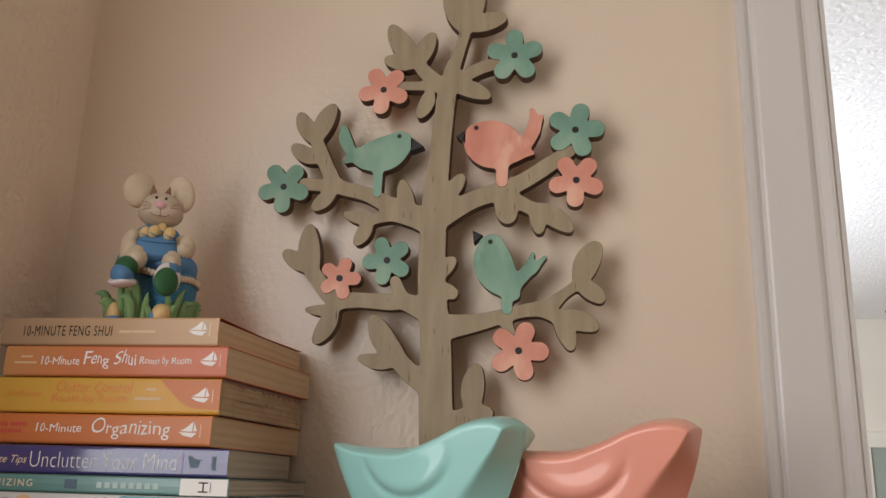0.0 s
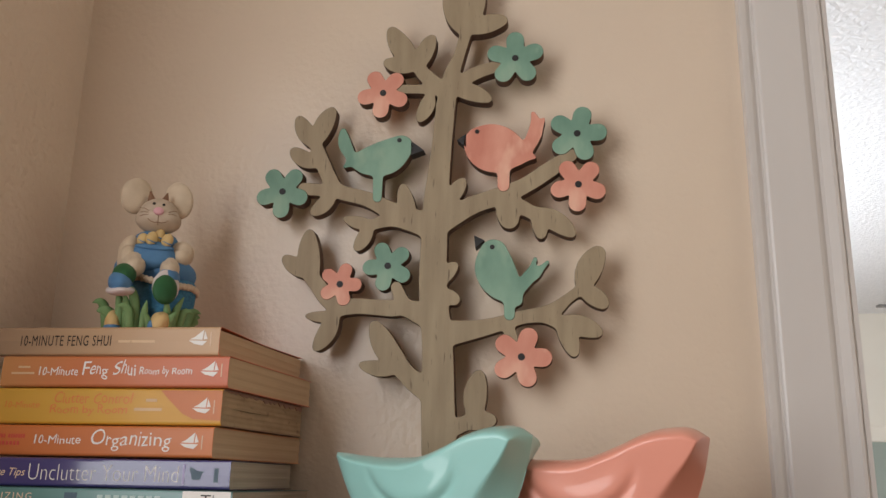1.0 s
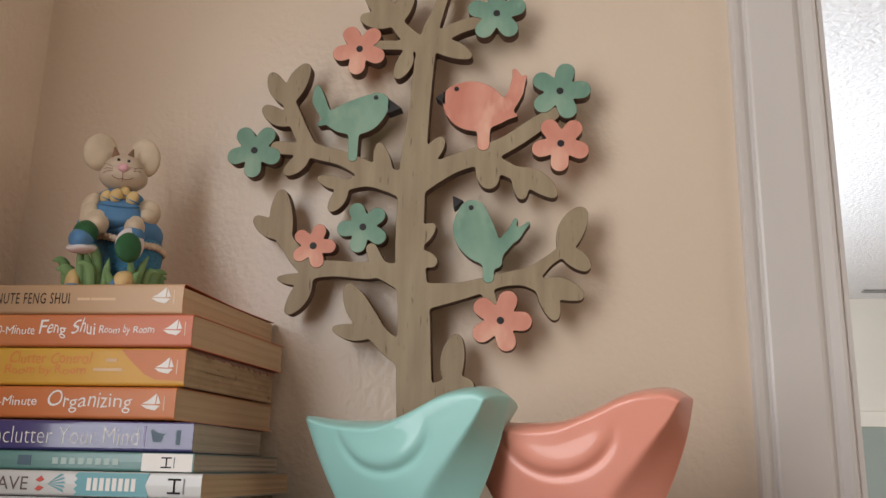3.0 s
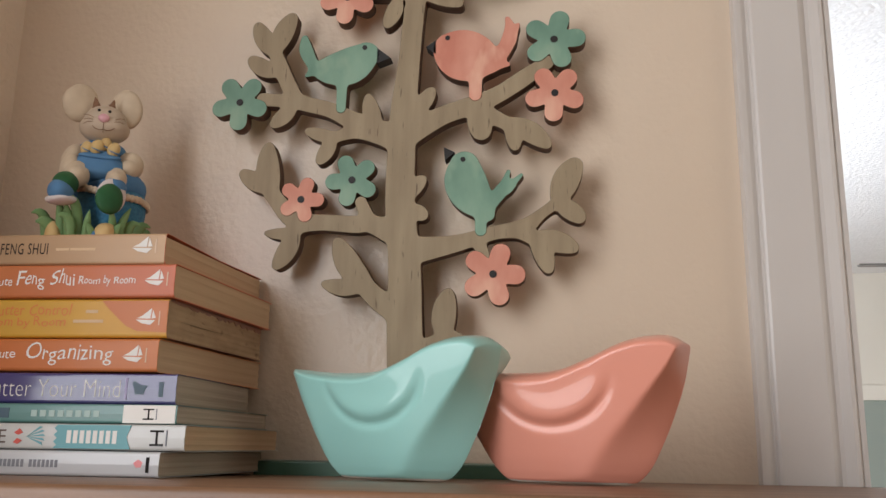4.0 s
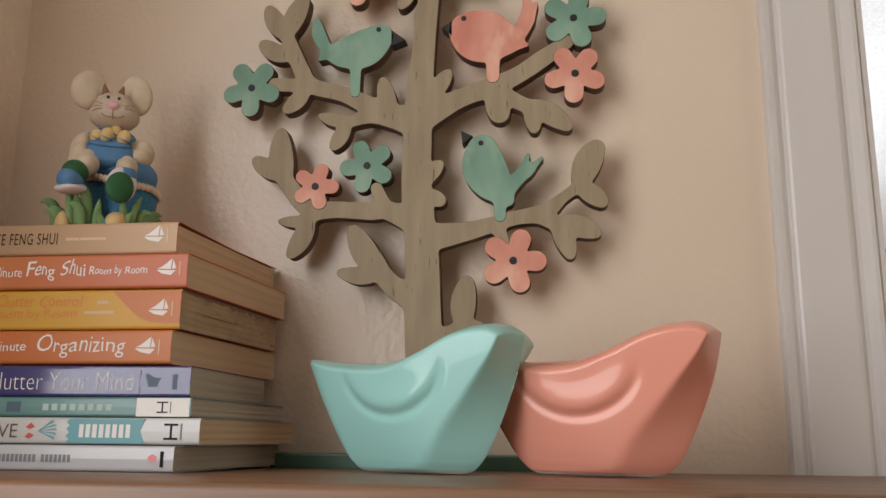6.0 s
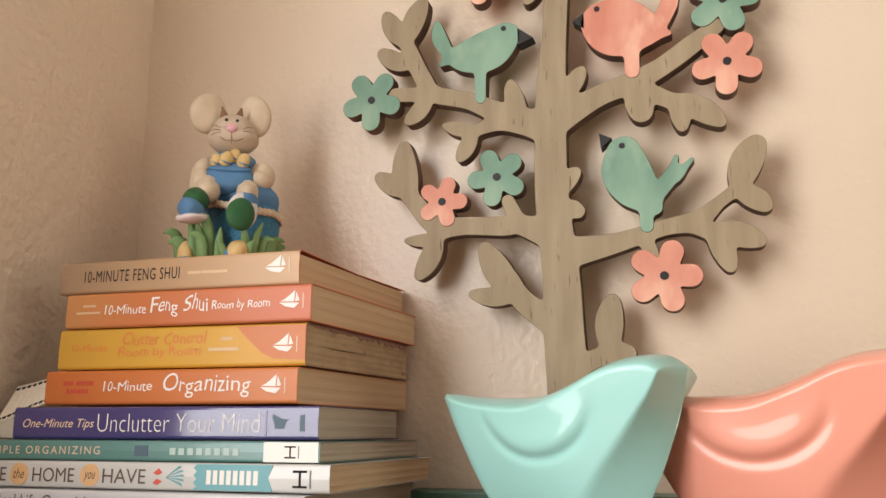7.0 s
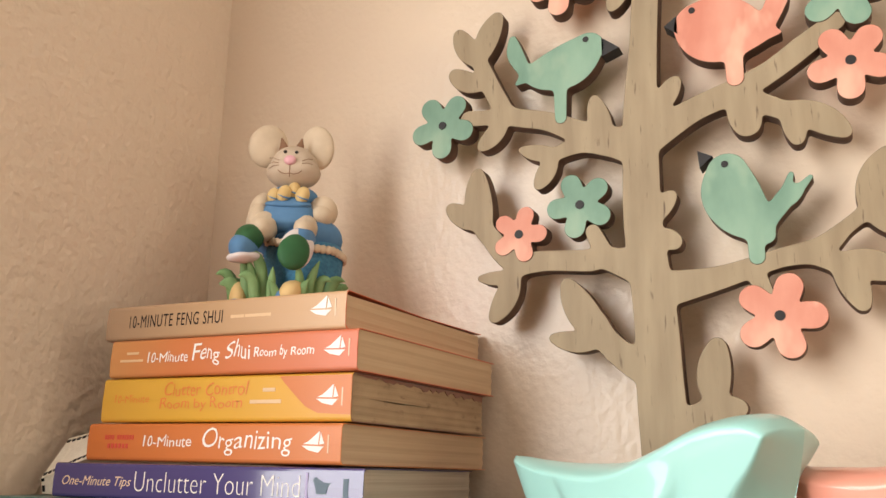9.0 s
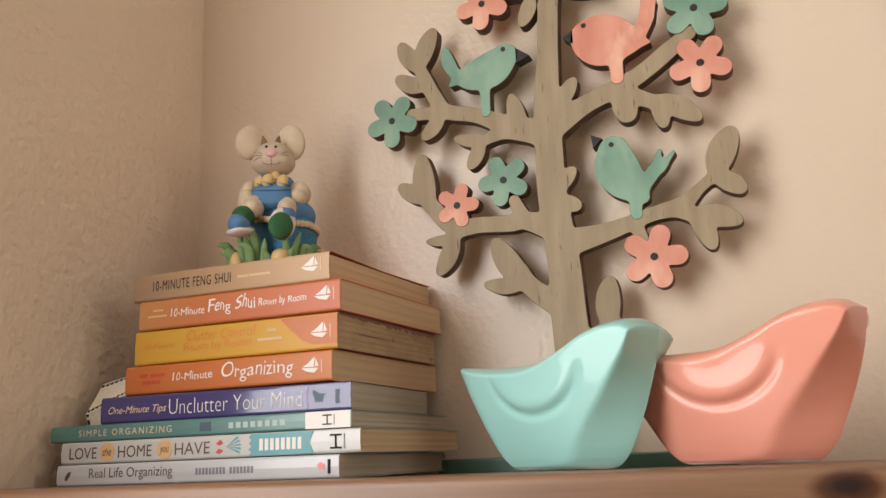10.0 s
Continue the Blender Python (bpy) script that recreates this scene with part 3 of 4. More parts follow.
def pottery_bird_mesh():
    """Half-thickness over the bird's side view: slanting flanks, a rounded crease and a broad breast, with a moulded wing."""
    nu, nv = 130, 64
    u = 0.5 - 0.5 * np.cos(np.linspace(0, math.pi, nu))
    x = 0.3 + 160.4 * u
    top = curve_at((0, 8, 22, 49, 80, 100, 121, 137, 152, 161), (72.6, 72.2, 70.6, 69.2, 71.5, 79.0, 88.2, 91.5, 90.3, 84.6), x)
    low = np.where(x < 50, curve_at((0, 0.8, 4, 9.2, 21.9, 30, 37, 43, 50), (72.4, 69.0, 62.0, 51.2, 28.4, 15.4, 6.4, 1.6, 0.0), x),
                   np.where(x < 120, 0.0, curve_at((120, 126, 131.5, 136.5, 141, 150, 157.6, 160.2, 161), (0, 1.6, 6.2, 13.0, 22.0, 43.0, 67.0, 80.0, 84.4), x)))
    low = np.minimum(np.maximum(low, 0.0), top - 0.1)
    v = 0.5 - 0.5 * np.cos(np.linspace(0, math.pi, nv))
    X = np.repeat(x[:, None], nv, 1)
    Z = low[:, None] + (np.maximum(top - low, 0.2))[:, None] * v[None, :]
    rear = np.interp(Z, (0, 2, 7.2, 15.2, 28.4, 51.2, 69, 72.6), (50, 42, 36, 30, 21.9, 9.2, 0.8, 0))
    front = np.interp(Z, (0, 1.6, 6.2, 13, 22, 43, 67, 80, 85, 92), (122, 126, 131.5, 136.5, 141, 150, 157.6, 160.2, 161, 161.0))
    above = np.maximum(top[:, None] - Z, 0)
    back = np.maximum(X - rear, 0)
    ahead = np.maximum(front - X, 0)
    flank = soft_min(0.5 + 0.27 * back + 0.17 * Z, 16.5 + 0.19 * Z, 6.0)
    side = soft_min(flank, np.sqrt(back * 10.0) + 0.25 * back, 4.0)
    depth = curve_at((0, 20, 40, 60, 75, 85, 92), (37.0, 35.0, 26.0, 15.0, 7.0, 3.2, 2.0), Z)
    q = np.clip(ahead / depth, 0, 1)
    dome = np.clip(0.34 * side, 3.0, 9.0)
    side = side * (1 - (1 - np.clip(above / dome, 0, 1)) ** 1.5) ** (1 / 1.5)
    side = soft_min(side, (side + 2.0) * q ** 0.88 + 1.0 * np.maximum(ahead - depth, 0), 2.4)
    under = np.where((X > 40) & (X < 132), np.sqrt(np.maximum(Z, 0) * 22.0) + 2.5 + 0.10 * back, 60)
    side = soft_min(side, under, 4.0)
    side = np.maximum(side, 0)
    # wing: a crescent step, hollow under the swell
    ang = np.arctan2(Z - 66.0, X - 80.0)
    rad = np.hypot((X - 80.0) / 1.16, Z - 66.0)
    edge = 31.0 - 3.0 * np.cos(ang + 0.6)
    fade = np.clip((71.0 - Z) / 30.0, 0, 1)
    fade = fade * fade * (3 - 2 * fade)
    d = rad - edge
    swell = 1.9 * np.exp(-((d + 5.0) / np.where(d < -5.0, 11.0, 6.0)) ** 2) - 2.4 * np.exp(-((d - 2.0) / 2.7) ** 2)
    side = np.maximum(side + swell * fade * np.clip(side / 8, 0, 1), 0)
    side[:, -1] = 0
    side[0, :] = side[-1, :] = 0
    tip = (x < 44) | (x > 126)
    side[tip, 0] = 0
    bm = bmesh.new()
    half = []
    for sign in (-1, 1):
        half.append([[bm.verts.new((X[i, j] / 1000, sign * side[i, j] / 1000, Z[i, j] / 1000)) for j in range(nv)] for i in range(nu)])
    for sgn, g in zip((-1, 1), half):
        for i in range(nu - 1):
            for j in range(nv - 1):
                q4 = (g[i][j], g[i + 1][j], g[i + 1][j + 1], g[i][j + 1])
                bm.faces.new(q4 if sgn < 0 else q4[::-1])
    for i in range(nu - 1):
        f = bm.faces.new((half[0][i][0], half[1][i][0], half[1][i + 1][0], half[0][i + 1][0]))
        f.material_index = 1 if low[i] < 0.01 and low[i + 1] < 0.01 else 0
    bmesh.ops.remove_doubles(bm, verts=bm.verts, dist=0.00003)
    bmesh.ops.dissolve_degenerate(bm, dist=0.00002, edges=bm.edges)
    bmesh.ops.recalc_face_normals(bm, faces=bm.faces)
    # bare clay rim round the foot
    for f in bm.faces:
        if f.calc_center_median().z < 0.0013:
            f.material_index = 1
    return bm


def pottery_bird(m, glaze, label):
    ob = finish("pottery_bird", pottery_bird_mesh(), [glaze, FOOT], smooth=True)
    ob.matrix_world = m
    return tagged(ob, label, "figurine", "pair of pottery birds")


pottery_bird(pose(-0.129, 0.798, shelf_z(0.77) + 0.0008, -1.5, 0, -17.5) @ Matrix.Diagonal((0.972, 1, 1, 1)), MINT, "glossy mint green glazed pottery bird standing on the shelf")
pottery_bird(pose(-0.0184, 0.7907, shelf_z(0.765) + 0.0008, -1.5, 0, -14.5), PINK, "glossy coral pink glazed pottery bird standing on the shelf")

# ---- the stack of books ----


def cover_paint(name, c0, c1, rough=0.28, spots=None):
    return noisy(name, c0, c1, 5.0, (1, 1, 1), rough=rough, bump=0.05, bump_scale=300.0, distance=0.0002, coat=0.16, spots=spots)


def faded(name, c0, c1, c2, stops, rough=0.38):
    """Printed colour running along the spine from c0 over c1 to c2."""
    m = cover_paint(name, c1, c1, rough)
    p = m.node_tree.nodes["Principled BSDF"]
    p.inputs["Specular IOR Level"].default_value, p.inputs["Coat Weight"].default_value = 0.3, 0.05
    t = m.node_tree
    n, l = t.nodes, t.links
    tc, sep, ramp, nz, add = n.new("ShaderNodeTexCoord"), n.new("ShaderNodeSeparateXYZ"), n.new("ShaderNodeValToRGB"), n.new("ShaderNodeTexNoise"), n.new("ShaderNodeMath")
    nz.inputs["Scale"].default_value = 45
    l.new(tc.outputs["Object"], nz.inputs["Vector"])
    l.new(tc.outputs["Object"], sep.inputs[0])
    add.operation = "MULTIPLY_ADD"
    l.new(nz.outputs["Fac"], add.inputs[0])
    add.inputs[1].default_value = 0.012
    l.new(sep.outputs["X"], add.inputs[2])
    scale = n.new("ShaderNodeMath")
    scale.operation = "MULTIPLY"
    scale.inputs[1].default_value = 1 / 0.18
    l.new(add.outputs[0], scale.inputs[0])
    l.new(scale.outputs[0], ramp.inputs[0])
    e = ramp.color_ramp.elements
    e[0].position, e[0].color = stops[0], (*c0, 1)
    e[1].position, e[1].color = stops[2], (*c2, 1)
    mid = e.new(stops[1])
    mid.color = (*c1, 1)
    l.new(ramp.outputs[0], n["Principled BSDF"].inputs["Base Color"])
    return m


def book(left, right, z0, thick, depth, spine, boards, pages, label, gap=0.0, sink=0.0, lean=0.05):
    """A paperback lying flat: x along the spine from its left end, y into the depth, z up."""
    (xl, yl), (xr, yr) = left, right
    length, yaw = math.hypot(xr - xl, yr - yl), math.degrees(math.atan2(yr - yl, xr - xl))
    ob = empty("book", pose(xl, yl, z0, -1.0, 0, yaw), label, "book", "stack of books")
    c, r = 0.0004, min(0.0022, thick * 0.14)
    # cover: one sheet round the spine, seen in section
    prof = [(depth, 0.0), (r, 0.0)] + [(r - r * math.sin(a), r - r * math.cos(a)) for a in (0.5, 1.05)] + [(0.0, r), (-0.0004, thick * 0.5), (0.0, thick - r)]
    prof += [(r - r * math.cos(a), thick - r + r * math.sin(a)) for a in (0.5, 1.05)] + [(r, thick), (depth * 0.5, thick - sink), (depth, thick - 0.4 * sink)]
    inner = [(depth, thick - c - 0.4 * sink), (depth * 0.5, thick - c - sink), (r, thick - c), (c, thick - r), (c, r), (r, c), (depth, c)]
    bm = bmesh.new()
    nseg = 24
    rows = []
    for i in range(nseg + 1):
        x = length * i / nseg
        wob = 0.00035 * math.sin(x * 70 + z0 * 900) * (1 - abs(2 * i / nseg - 1) * 0.3)
        rows.append([bm.verts.new((x, y, z + wob * (1 if z > thick / 2 else 0) * (y > 0.01))) for y, z in prof + inner])
    m = len(prof) + len(inner)
    for i in range(nseg):
        for k in range(m):
            f = bm.faces.new((rows[i][k], rows[i][(k + 1) % m], rows[i + 1][(k + 1) % m], rows[i + 1][k]))
            f.material_index = 0 if 1 <= k <= len(prof) - 4 else 1
    for r0 in (rows[0], rows[-1]):
        f = bm.faces.new(r0)
        f.material_index = 1
    bmesh.ops.recalc_face_normals(bm, faces=bm.faces)
    for v in bm.verts:
        v.co.x += lean * v.co.y
    part("cover", bm, [spine, boards], ob)
    # page block, a little short of the cover, uneven in its layers; a torn book opens in a slit
    def block(za, zb, cut):
        bm = bmesh.new()
        levels = []
        for k in range(13):
            z = za + (zb - za) * k / 12
            inset = 0.0006 + 0.0004 * abs(math.sin(k * 2.3 + z0 * 500))
            row = []
            for x, f in ((inset, 0.0), *((length - inset, g) for g in (0.0, 0.08, 0.18, 0.30, 0.42, 0.54, 0.75, 1.0)), (inset, 1.0)):
                y = 0.0012 + (depth - 0.002 - 2 * inset) * f
                bow = cut * math.sin(math.pi * (f - 0.08) / 0.46) if 0.08 < f < 0.54 else 0.0
                row.append(bm.verts.new((x + lean * y, y, z + bow * (k / 12 if cut < 0 else 1 - k / 12))))
            levels.append(row)
        for r0, r1 in zip(levels, levels[1:]):
            for k in range(len(r0)):
                bm.faces.new((r0[k], r0[(k + 1) % len(r0)], r1[(k + 1) % len(r0)], r1[k]))
        bm.faces.new(levels[0][::-1])
        bm.faces.new(levels[-1])
        part("page_block", bm, pages, ob, "aged paper page edges")

    lo, hi = c + 0.0002, thick - c - sink - 0.0002
    if gap:
        mid = lo + 0.50 * (hi - lo)
        block(lo, mid, -gap)
        block(mid + 0.00015, hi, gap)
    else:
        block(lo, hi, 0.0)
    return ob, length, thick


def on_spine(x, z, lift=0.00052):
    """A pose on the spine's face: text runs along x and stands up along z."""
    return pose(x, -lift, z, 90)


def bar(ob, x0, x1, z0, z1, mat, label="", name="print_bar"):
    return part(name, box(x0, x1, -0.00056, 0.0006, z0, z1), mat, ob, label)


def bars(ob, x0, x1, z0, z1, mat, breaks, name="print_bar"):
    """A line of writing that stays unread: bars as long as its words."""
    bm = bmesh.new()
    edges = [0.0] + list(breaks) + [1.0]
    for a, b in zip(edges, edges[1:]):
        add_box(bm, x0 + (x1 - x0) * (a + 0.012), x0 + (x1 - x0) * (b - 0.012), -0.00056, 0.0006, z0, z1)
    return part(name, bm, mat, ob)


def letter_bars(ob, x0, x1, z0, z1, mat, word_lengths, lift=0.00056):
    """Unread capitals: one short bar a letter, with gaps between the words."""
    bm = bmesh.new()
    step = (x1 - x0) / (sum(word_lengths) + len(word_lengths) - 1)
    x = x0
    for n in word_lengths:
        for k in range(n):
            add_box(bm, x + step * 0.14, x + step * 0.80, -lift, 0.0006, z0, z1)
            x += step
        x += step
    return part("print_bar", bm, mat, ob)


def polygon(ob, name, pts, mat, label="", lift=0.00056):
    bm = bmesh.new()
    f = bm.faces.new([bm.verts.new((x, -lift, z)) for x, z in pts])
    r = bmesh.ops.extrude_face_region(bm, geom=[f])
    for v in r["geom"]:
        if isinstance(v, bmesh.types.BMVert):
            v.co.y += lift + 0.0006
    bmesh.ops.recalc_face_normals(bm, faces=bm.faces)
    return part(name, bm, mat, ob, label)


def sail_mark(ob, x, z, h):
    """The publisher's mark, as plain sail shapes, and a bar for its writing."""
    for pts in (((-0.32, 0.36), (0.00, 0.50), (0.36, 0.78), (0.66, 1.04), (0.60, 0.33)), ((0.68, 0.34), (0.98, 0.38), (0.74, 0.94)), ((-0.40, 0.28), (0.95, 0.24), (0.62, -0.08), (0.00, 0.04))):
        polygon(ob, "mark", [(x + u * h, z + v * h) for u, v in pts], WHITE_INK)
    letter_bars(ob, x + 1.16 * h, x + 1.27 * h, z - 0.1 * h, z + 0.85 * h, PALE_INK, (1,))


def house_mark(ob, x, z, w, h):
    """A publisher's mark: two level strokes joined by a short stem, and a fine line of writing beside it."""
    t = 0.13 * h
    for x0, x1, z0, z1 in ((0, w, 0, t), (0, w, h - t, h), (0.44 * w, 0.58 * w, t, h - t)):
        bar(ob, x + x0, x + x1, z + z0, z + z1, BLACK_INK, name="mark").location.y = -0.0001
    bar(ob, x + 1.20 * w, x + 1.30 * w, z, z + h, GREY_INK).location.y = -0.0001


def words(ob, text, x0, x1, z0, z1, mat, **kw):
    lettering("title", text, x1 - x0, z1 - z0, mat, ob, on_spine(x0, z0), **kw)


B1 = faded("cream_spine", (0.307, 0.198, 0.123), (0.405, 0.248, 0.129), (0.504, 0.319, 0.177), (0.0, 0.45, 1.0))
B2 = faded("orange_spine", (0.492, 0.231, 0.081), (0.492, 0.149, 0.045), (0.510, 0.138, 0.065), (0.0, 0.35, 1.0))
B3 = faded("yellow_spine", (0.553, 0.303, 0.040), (0.568, 0.310, 0.030), (0.568, 0.289, 0.034), (0.0, 0.5, 1.0))
B4 = faded("deep_orange_spine", (0.492, 0.138, 0.032), (0.504, 0.143, 0.032), (0.504, 0.160, 0.045), (0.0, 0.5, 1.0))
B5 = cover_paint("purple_spine", (0.050, 0.040, 0.145), (0.060, 0.050, 0.165), 0.12)
B5.node_tree.nodes["Principled BSDF"].inputs["Coat Weight"].default_value = 0.3
B6 = cover_paint("teal_spine", (0.075, 0.187, 0.169), (0.094, 0.212, 0.194), 0.3)
B7 = cover_paint("white_spine", (0.486, 0.472, 0.446), (0.518, 0.505, 0.479), 0.25)
B8 = cover_paint("greyish_white_spine", (0.472, 0.466, 0.472), (0.505, 0.498, 0.505), 0.25)
RED_BOARD = cover_paint("red_cover", (0.60, 0.10, 0.035), (0.68, 0.14, 0.05))
DARK_BOARD = cover_paint("dark_cover", (0.20, 0.08, 0.05), (0.26, 0.11, 0.07))
ORANGE_BOARD = cover_paint("orange_cover", (0.72, 0.24, 0.06), (0.80, 0.30, 0.09))

# bottom of the stack upwards
b, L, T = book((-0.414, 0.706), (-0.1815, 0.709), 1.4912, 0.0150, 0.170, B8, B8, GREY_PAGES, "white paperback with dark serif title, lowest in the stack")
polygon(b, "mark", [(0.0075, 0.0045), (0.0095, 0.0040), (0.0125, 0.0075), (0.0130, 0.0105), (0.0105, 0.0100), (0.0085, 0.0075)], BROWN_INK, "brown leaf mark")
words(b, "Real Life Organizing", 0.030, 0.103, 0.0033, 0.0122, BROWN_INK)
letter_bars(b, 0.122, 0.169, 0.0052, 0.0096, GREY_INK, (9, 7))
polygon(b, "mark", [(0.2165, 0.0085), (0.2185, 0.0058), (0.2215, 0.0060), (0.2225, 0.0090), (0.2195, 0.0106)], ROSE_INK)
bar(b, 0.2245, 0.2265, 0.003, 0.012, BLACK_INK)

b, L, T = book((-0.419, 0.714), (-0.1705, 0.718), 1.5066, 0.0158, 0.165, B7, B7, PAGES, "white paperback with dark title and teal spine panel")
words(b, "LOVE", 0.008, 0.0335, 0.0035, 0.0118, BROWN_INK)
for cx in (0.043, 0.094):
    polygon(b, "spot", [(cx + 0.0068 * math.cos(k * math.tau / 20), 0.0079 + 0.0066 * math.sin(k * math.tau / 20)) for k in range(20)], TAN_INK, "tan printed disc", 0.00050)
lettering("title", "the", 0.008, 0.0058, BROWN_INK, b, on_spine(0.039, 0.0052, 0.0006), slant=0.3)
words(b, "HOME", 0.053, 0.083, 0.0035, 0.0118, BROWN_INK)
lettering("title", "you", 0.008, 0.0058, BROWN_INK, b, on_spine(0.090, 0.0038, 0.0006), slant=0.3)
words(b, "HAVE", 0.103, 0.1325, 0.0035, 0.0118, BROWN_INK)
for k in range(5):
    a = -0.5 + 0.28 * k
    polygon(b, "printed_flower", [(0.146, 0.0075), (0.146 + 0.011 * math.cos(a) - 0.0011 * math.sin(a), 0.0075 + 0.009 * math.sin(a) + 0.0013), (0.146 + 0.0125 * math.cos(a), 0.0075 + 0.0105 * math.sin(a))], TEAL_INK)
polygon(b, "printed_flower", [(0.1375, 0.0098), (0.1405, 0.0085), (0.1435, 0.0100), (0.141, 0.0125)], RED_INK)
polygon(b, "printed_flower", [(0.1375, 0.0040), (0.1405, 0.0030), (0.1435, 0.0052), (0.140, 0.0066)], RED_INK)
zig = [(0.1640 + (0.0022 if k % 2 else 0.0), 0.0008 + k * 0.00205) for k in range(8)]
polygon(b, "panel", zig + [(0.214, 0.0152), (0.2115, 0.008), (0.214, 0.0008)], TEAL_INK, "teal printed panel", 0.00050)
letter_bars(b, 0.172, 0.206, 0.0040, 0.0118, WHITE_INK, (8,), 0.00066)
house_mark(b, 0.2265, 0.0030, 0.0085, 0.0095)

b, L, T = book((-0.4325, 0.716), (-0.1785, 0.722), 1.5228, 0.0118, 0.160, B6, B6, GREY_PAGES, "slim teal paperback with white end panel")
words(b, "SIMPLE ORGANIZING", 0.027, 0.111, 0.0036, 0.0083, PALE_INK, spacing=1.3)
bar(b, 0.135, 0.144, 0.0028, 0.0090, NAVY_INK, "navy printed square")
letter_bars(b, 0.158, 0.205, 0.0038, 0.0078, FAINT_TEAL, (8,))
bar(b, 0.2195, 0.2532, 0.0004, 0.0114, WHITE_INK, "white end panel", "panel")
house_mark(b, 0.2325, 0.0025, 0.0070, 0.0068)

b, L, T = book((-0.3935, 0.725), (-0.187, 0.737), 1.5349, 0.0198, 0.140, B5, B5, GREY_PAGES, "glossy purple paperback with white title")
words(b, "One-Minute Tips", 0.0072, 0.0585, 0.0055, 0.0125, PALE_INK, slant=0.3)
words(b, "Unclutter Your Mind", 0.0610, 0.1700, 0.0046, 0.0155, WHITE_INK, bold=-0.020)
bars(b, 0.1732, 0.1746, 0.0030, 0.0170, FAINT_LILAC, ())
polygon(b, "mark", [(0.1800, 0.0065), (0.1855, 0.0065), (0.1870, 0.0108), (0.1885, 0.0120), (0.1835, 0.0125), (0.1790, 0.0150), (0.1775, 0.0135), (0.1790, 0.0105)], NAVY_INK)
bar(b, 0.1955, 0.1985, 0.0050, 0.0145, NAVY_INK)

b, L, T = book((-0.381, 0.736), (-0.2025, 0.739), 1.5560, 0.0217, 0.166, B4, ORANGE_BOARD, PAGES, "orange paperback with white handwritten-style title", lean=0.09)
letter_bars(b, 0.0135, 0.0365, 0.0122, 0.0150, RED_INK, (4, 7))
letter_bars(b, 0.0160, 0.0330, 0.0072, 0.0100, RED_INK, (6,))
words(b, "10-Minute", 0.0440, 0.0795, 0.0085, 0.0145, WHITE_INK, bounce=0.10)
words(b, "Organizing", 0.0870, 0.1470, 0.0045, 0.0178, WHITE_INK, bold=-0.004, bounce=0.09)
sail_mark(b, 0.1585, 0.0070, 0.0101)

b, L, T = book((-0.3755, 0.739), (-0.199, 0.742), 1.5785, 0.0262, 0.155, B3, DARK_BOARD, OLD_PAGES, "yellow and orange paperback with warped browned pages", gap=0.0008, lean=0.09)
rng = random.Random(5)
bm = bmesh.new()
front, back = [], []
for k in range(41):
    y = 0.004 + 0.148 * k / 40
    drop = (0.0008 + 0.0032 * rng.random()) * min(1.0, 0.25 + k / 22)
    for row, off in ((front, 0.0003), (back, -0.0006)):
        row.append([bm.verts.new((L - 0.0006 + off + 0.09 * y, y, z)) for z in (T - 0.0006, T - 0.0006 - drop)])
for row in (front, back):
    for a, c in zip(row, row[1:]):
        bm.faces.new((a[0], c[0], c[1], a[1]))
for a, c, d, e in zip(front, front[1:], back, back[1:]):
    bm.faces.new((a[1], c[1], e[1], d[1]))
    bm.faces.new((a[0], c[0], e[0], d[0]))
bmesh.ops.recalc_face_normals(bm, faces=bm.faces)
part("torn_cover_edge", bm, DARK_BOARD, b, "ragged torn brown edge of the cover")
flare = [(0.1765, 0.0035), (0.1765, 0.0247), (0.1300, 0.0247), (0.1335, 0.0210), (0.1400, 0.0150), (0.1480, 0.0080), (0.1560, 0.0045)]
polygon(b, "panel", [(x - 0.0002, z) for x, z in flare], B4, "orange printed sweep", 0.00048)
words(b, "10-Minute", 0.0100, 0.0370, 0.0115, 0.0160, ORANGE_INK, bounce=0.10)
words(b, "Clutter Control", 0.0480, 0.1080, 0.0150, 0.0225, ORANGE_INK, bounce=0.10)
words(b, "Room by Room", 0.0455, 0.1050, 0.0060, 0.0135, ORANGE_INK, bold=0.004, bounce=0.10)
bars(b, 0.1190, 0.1275, 0.0165, 0.0185, FAINT_CREAM, ())
bars(b, 0.1105, 0.1320, 0.0100, 0.0120, FAINT_CREAM, ())
sail_mark(b, 0.1585, 0.0093, 0.0101)

b, L, T = book((-0.3715, 0.738), (-0.1955, 0.740), 1.6051, 0.0228, 0.162, B2, RED_BOARD, PAGES, "orange paperback with white handwritten-style title", lean=0.09)
bars(b, 0.0130, 0.0225, 0.0138, 0.0152, FAINT_CREAM, ())
bars(b, 0.0080, 0.0265, 0.0093, 0.0107, FAINT_CREAM, ())
words(b, "10-Minute", 0.0300, 0.0610, 0.0085, 0.0145, WHITE_INK, bounce=0.10)
words(b, "Feng Shui", 0.0640, 0.1060, 0.0060, 0.0180, WHITE_INK, bold=0.0, bounce=0.14)
words(b, "Room by Room", 0.1085, 0.1485, 0.0078, 0.0145, WHITE_INK, bold=0.004, bounce=0.10)
sail_mark(b, 0.1590, 0.0088, 0.0099)

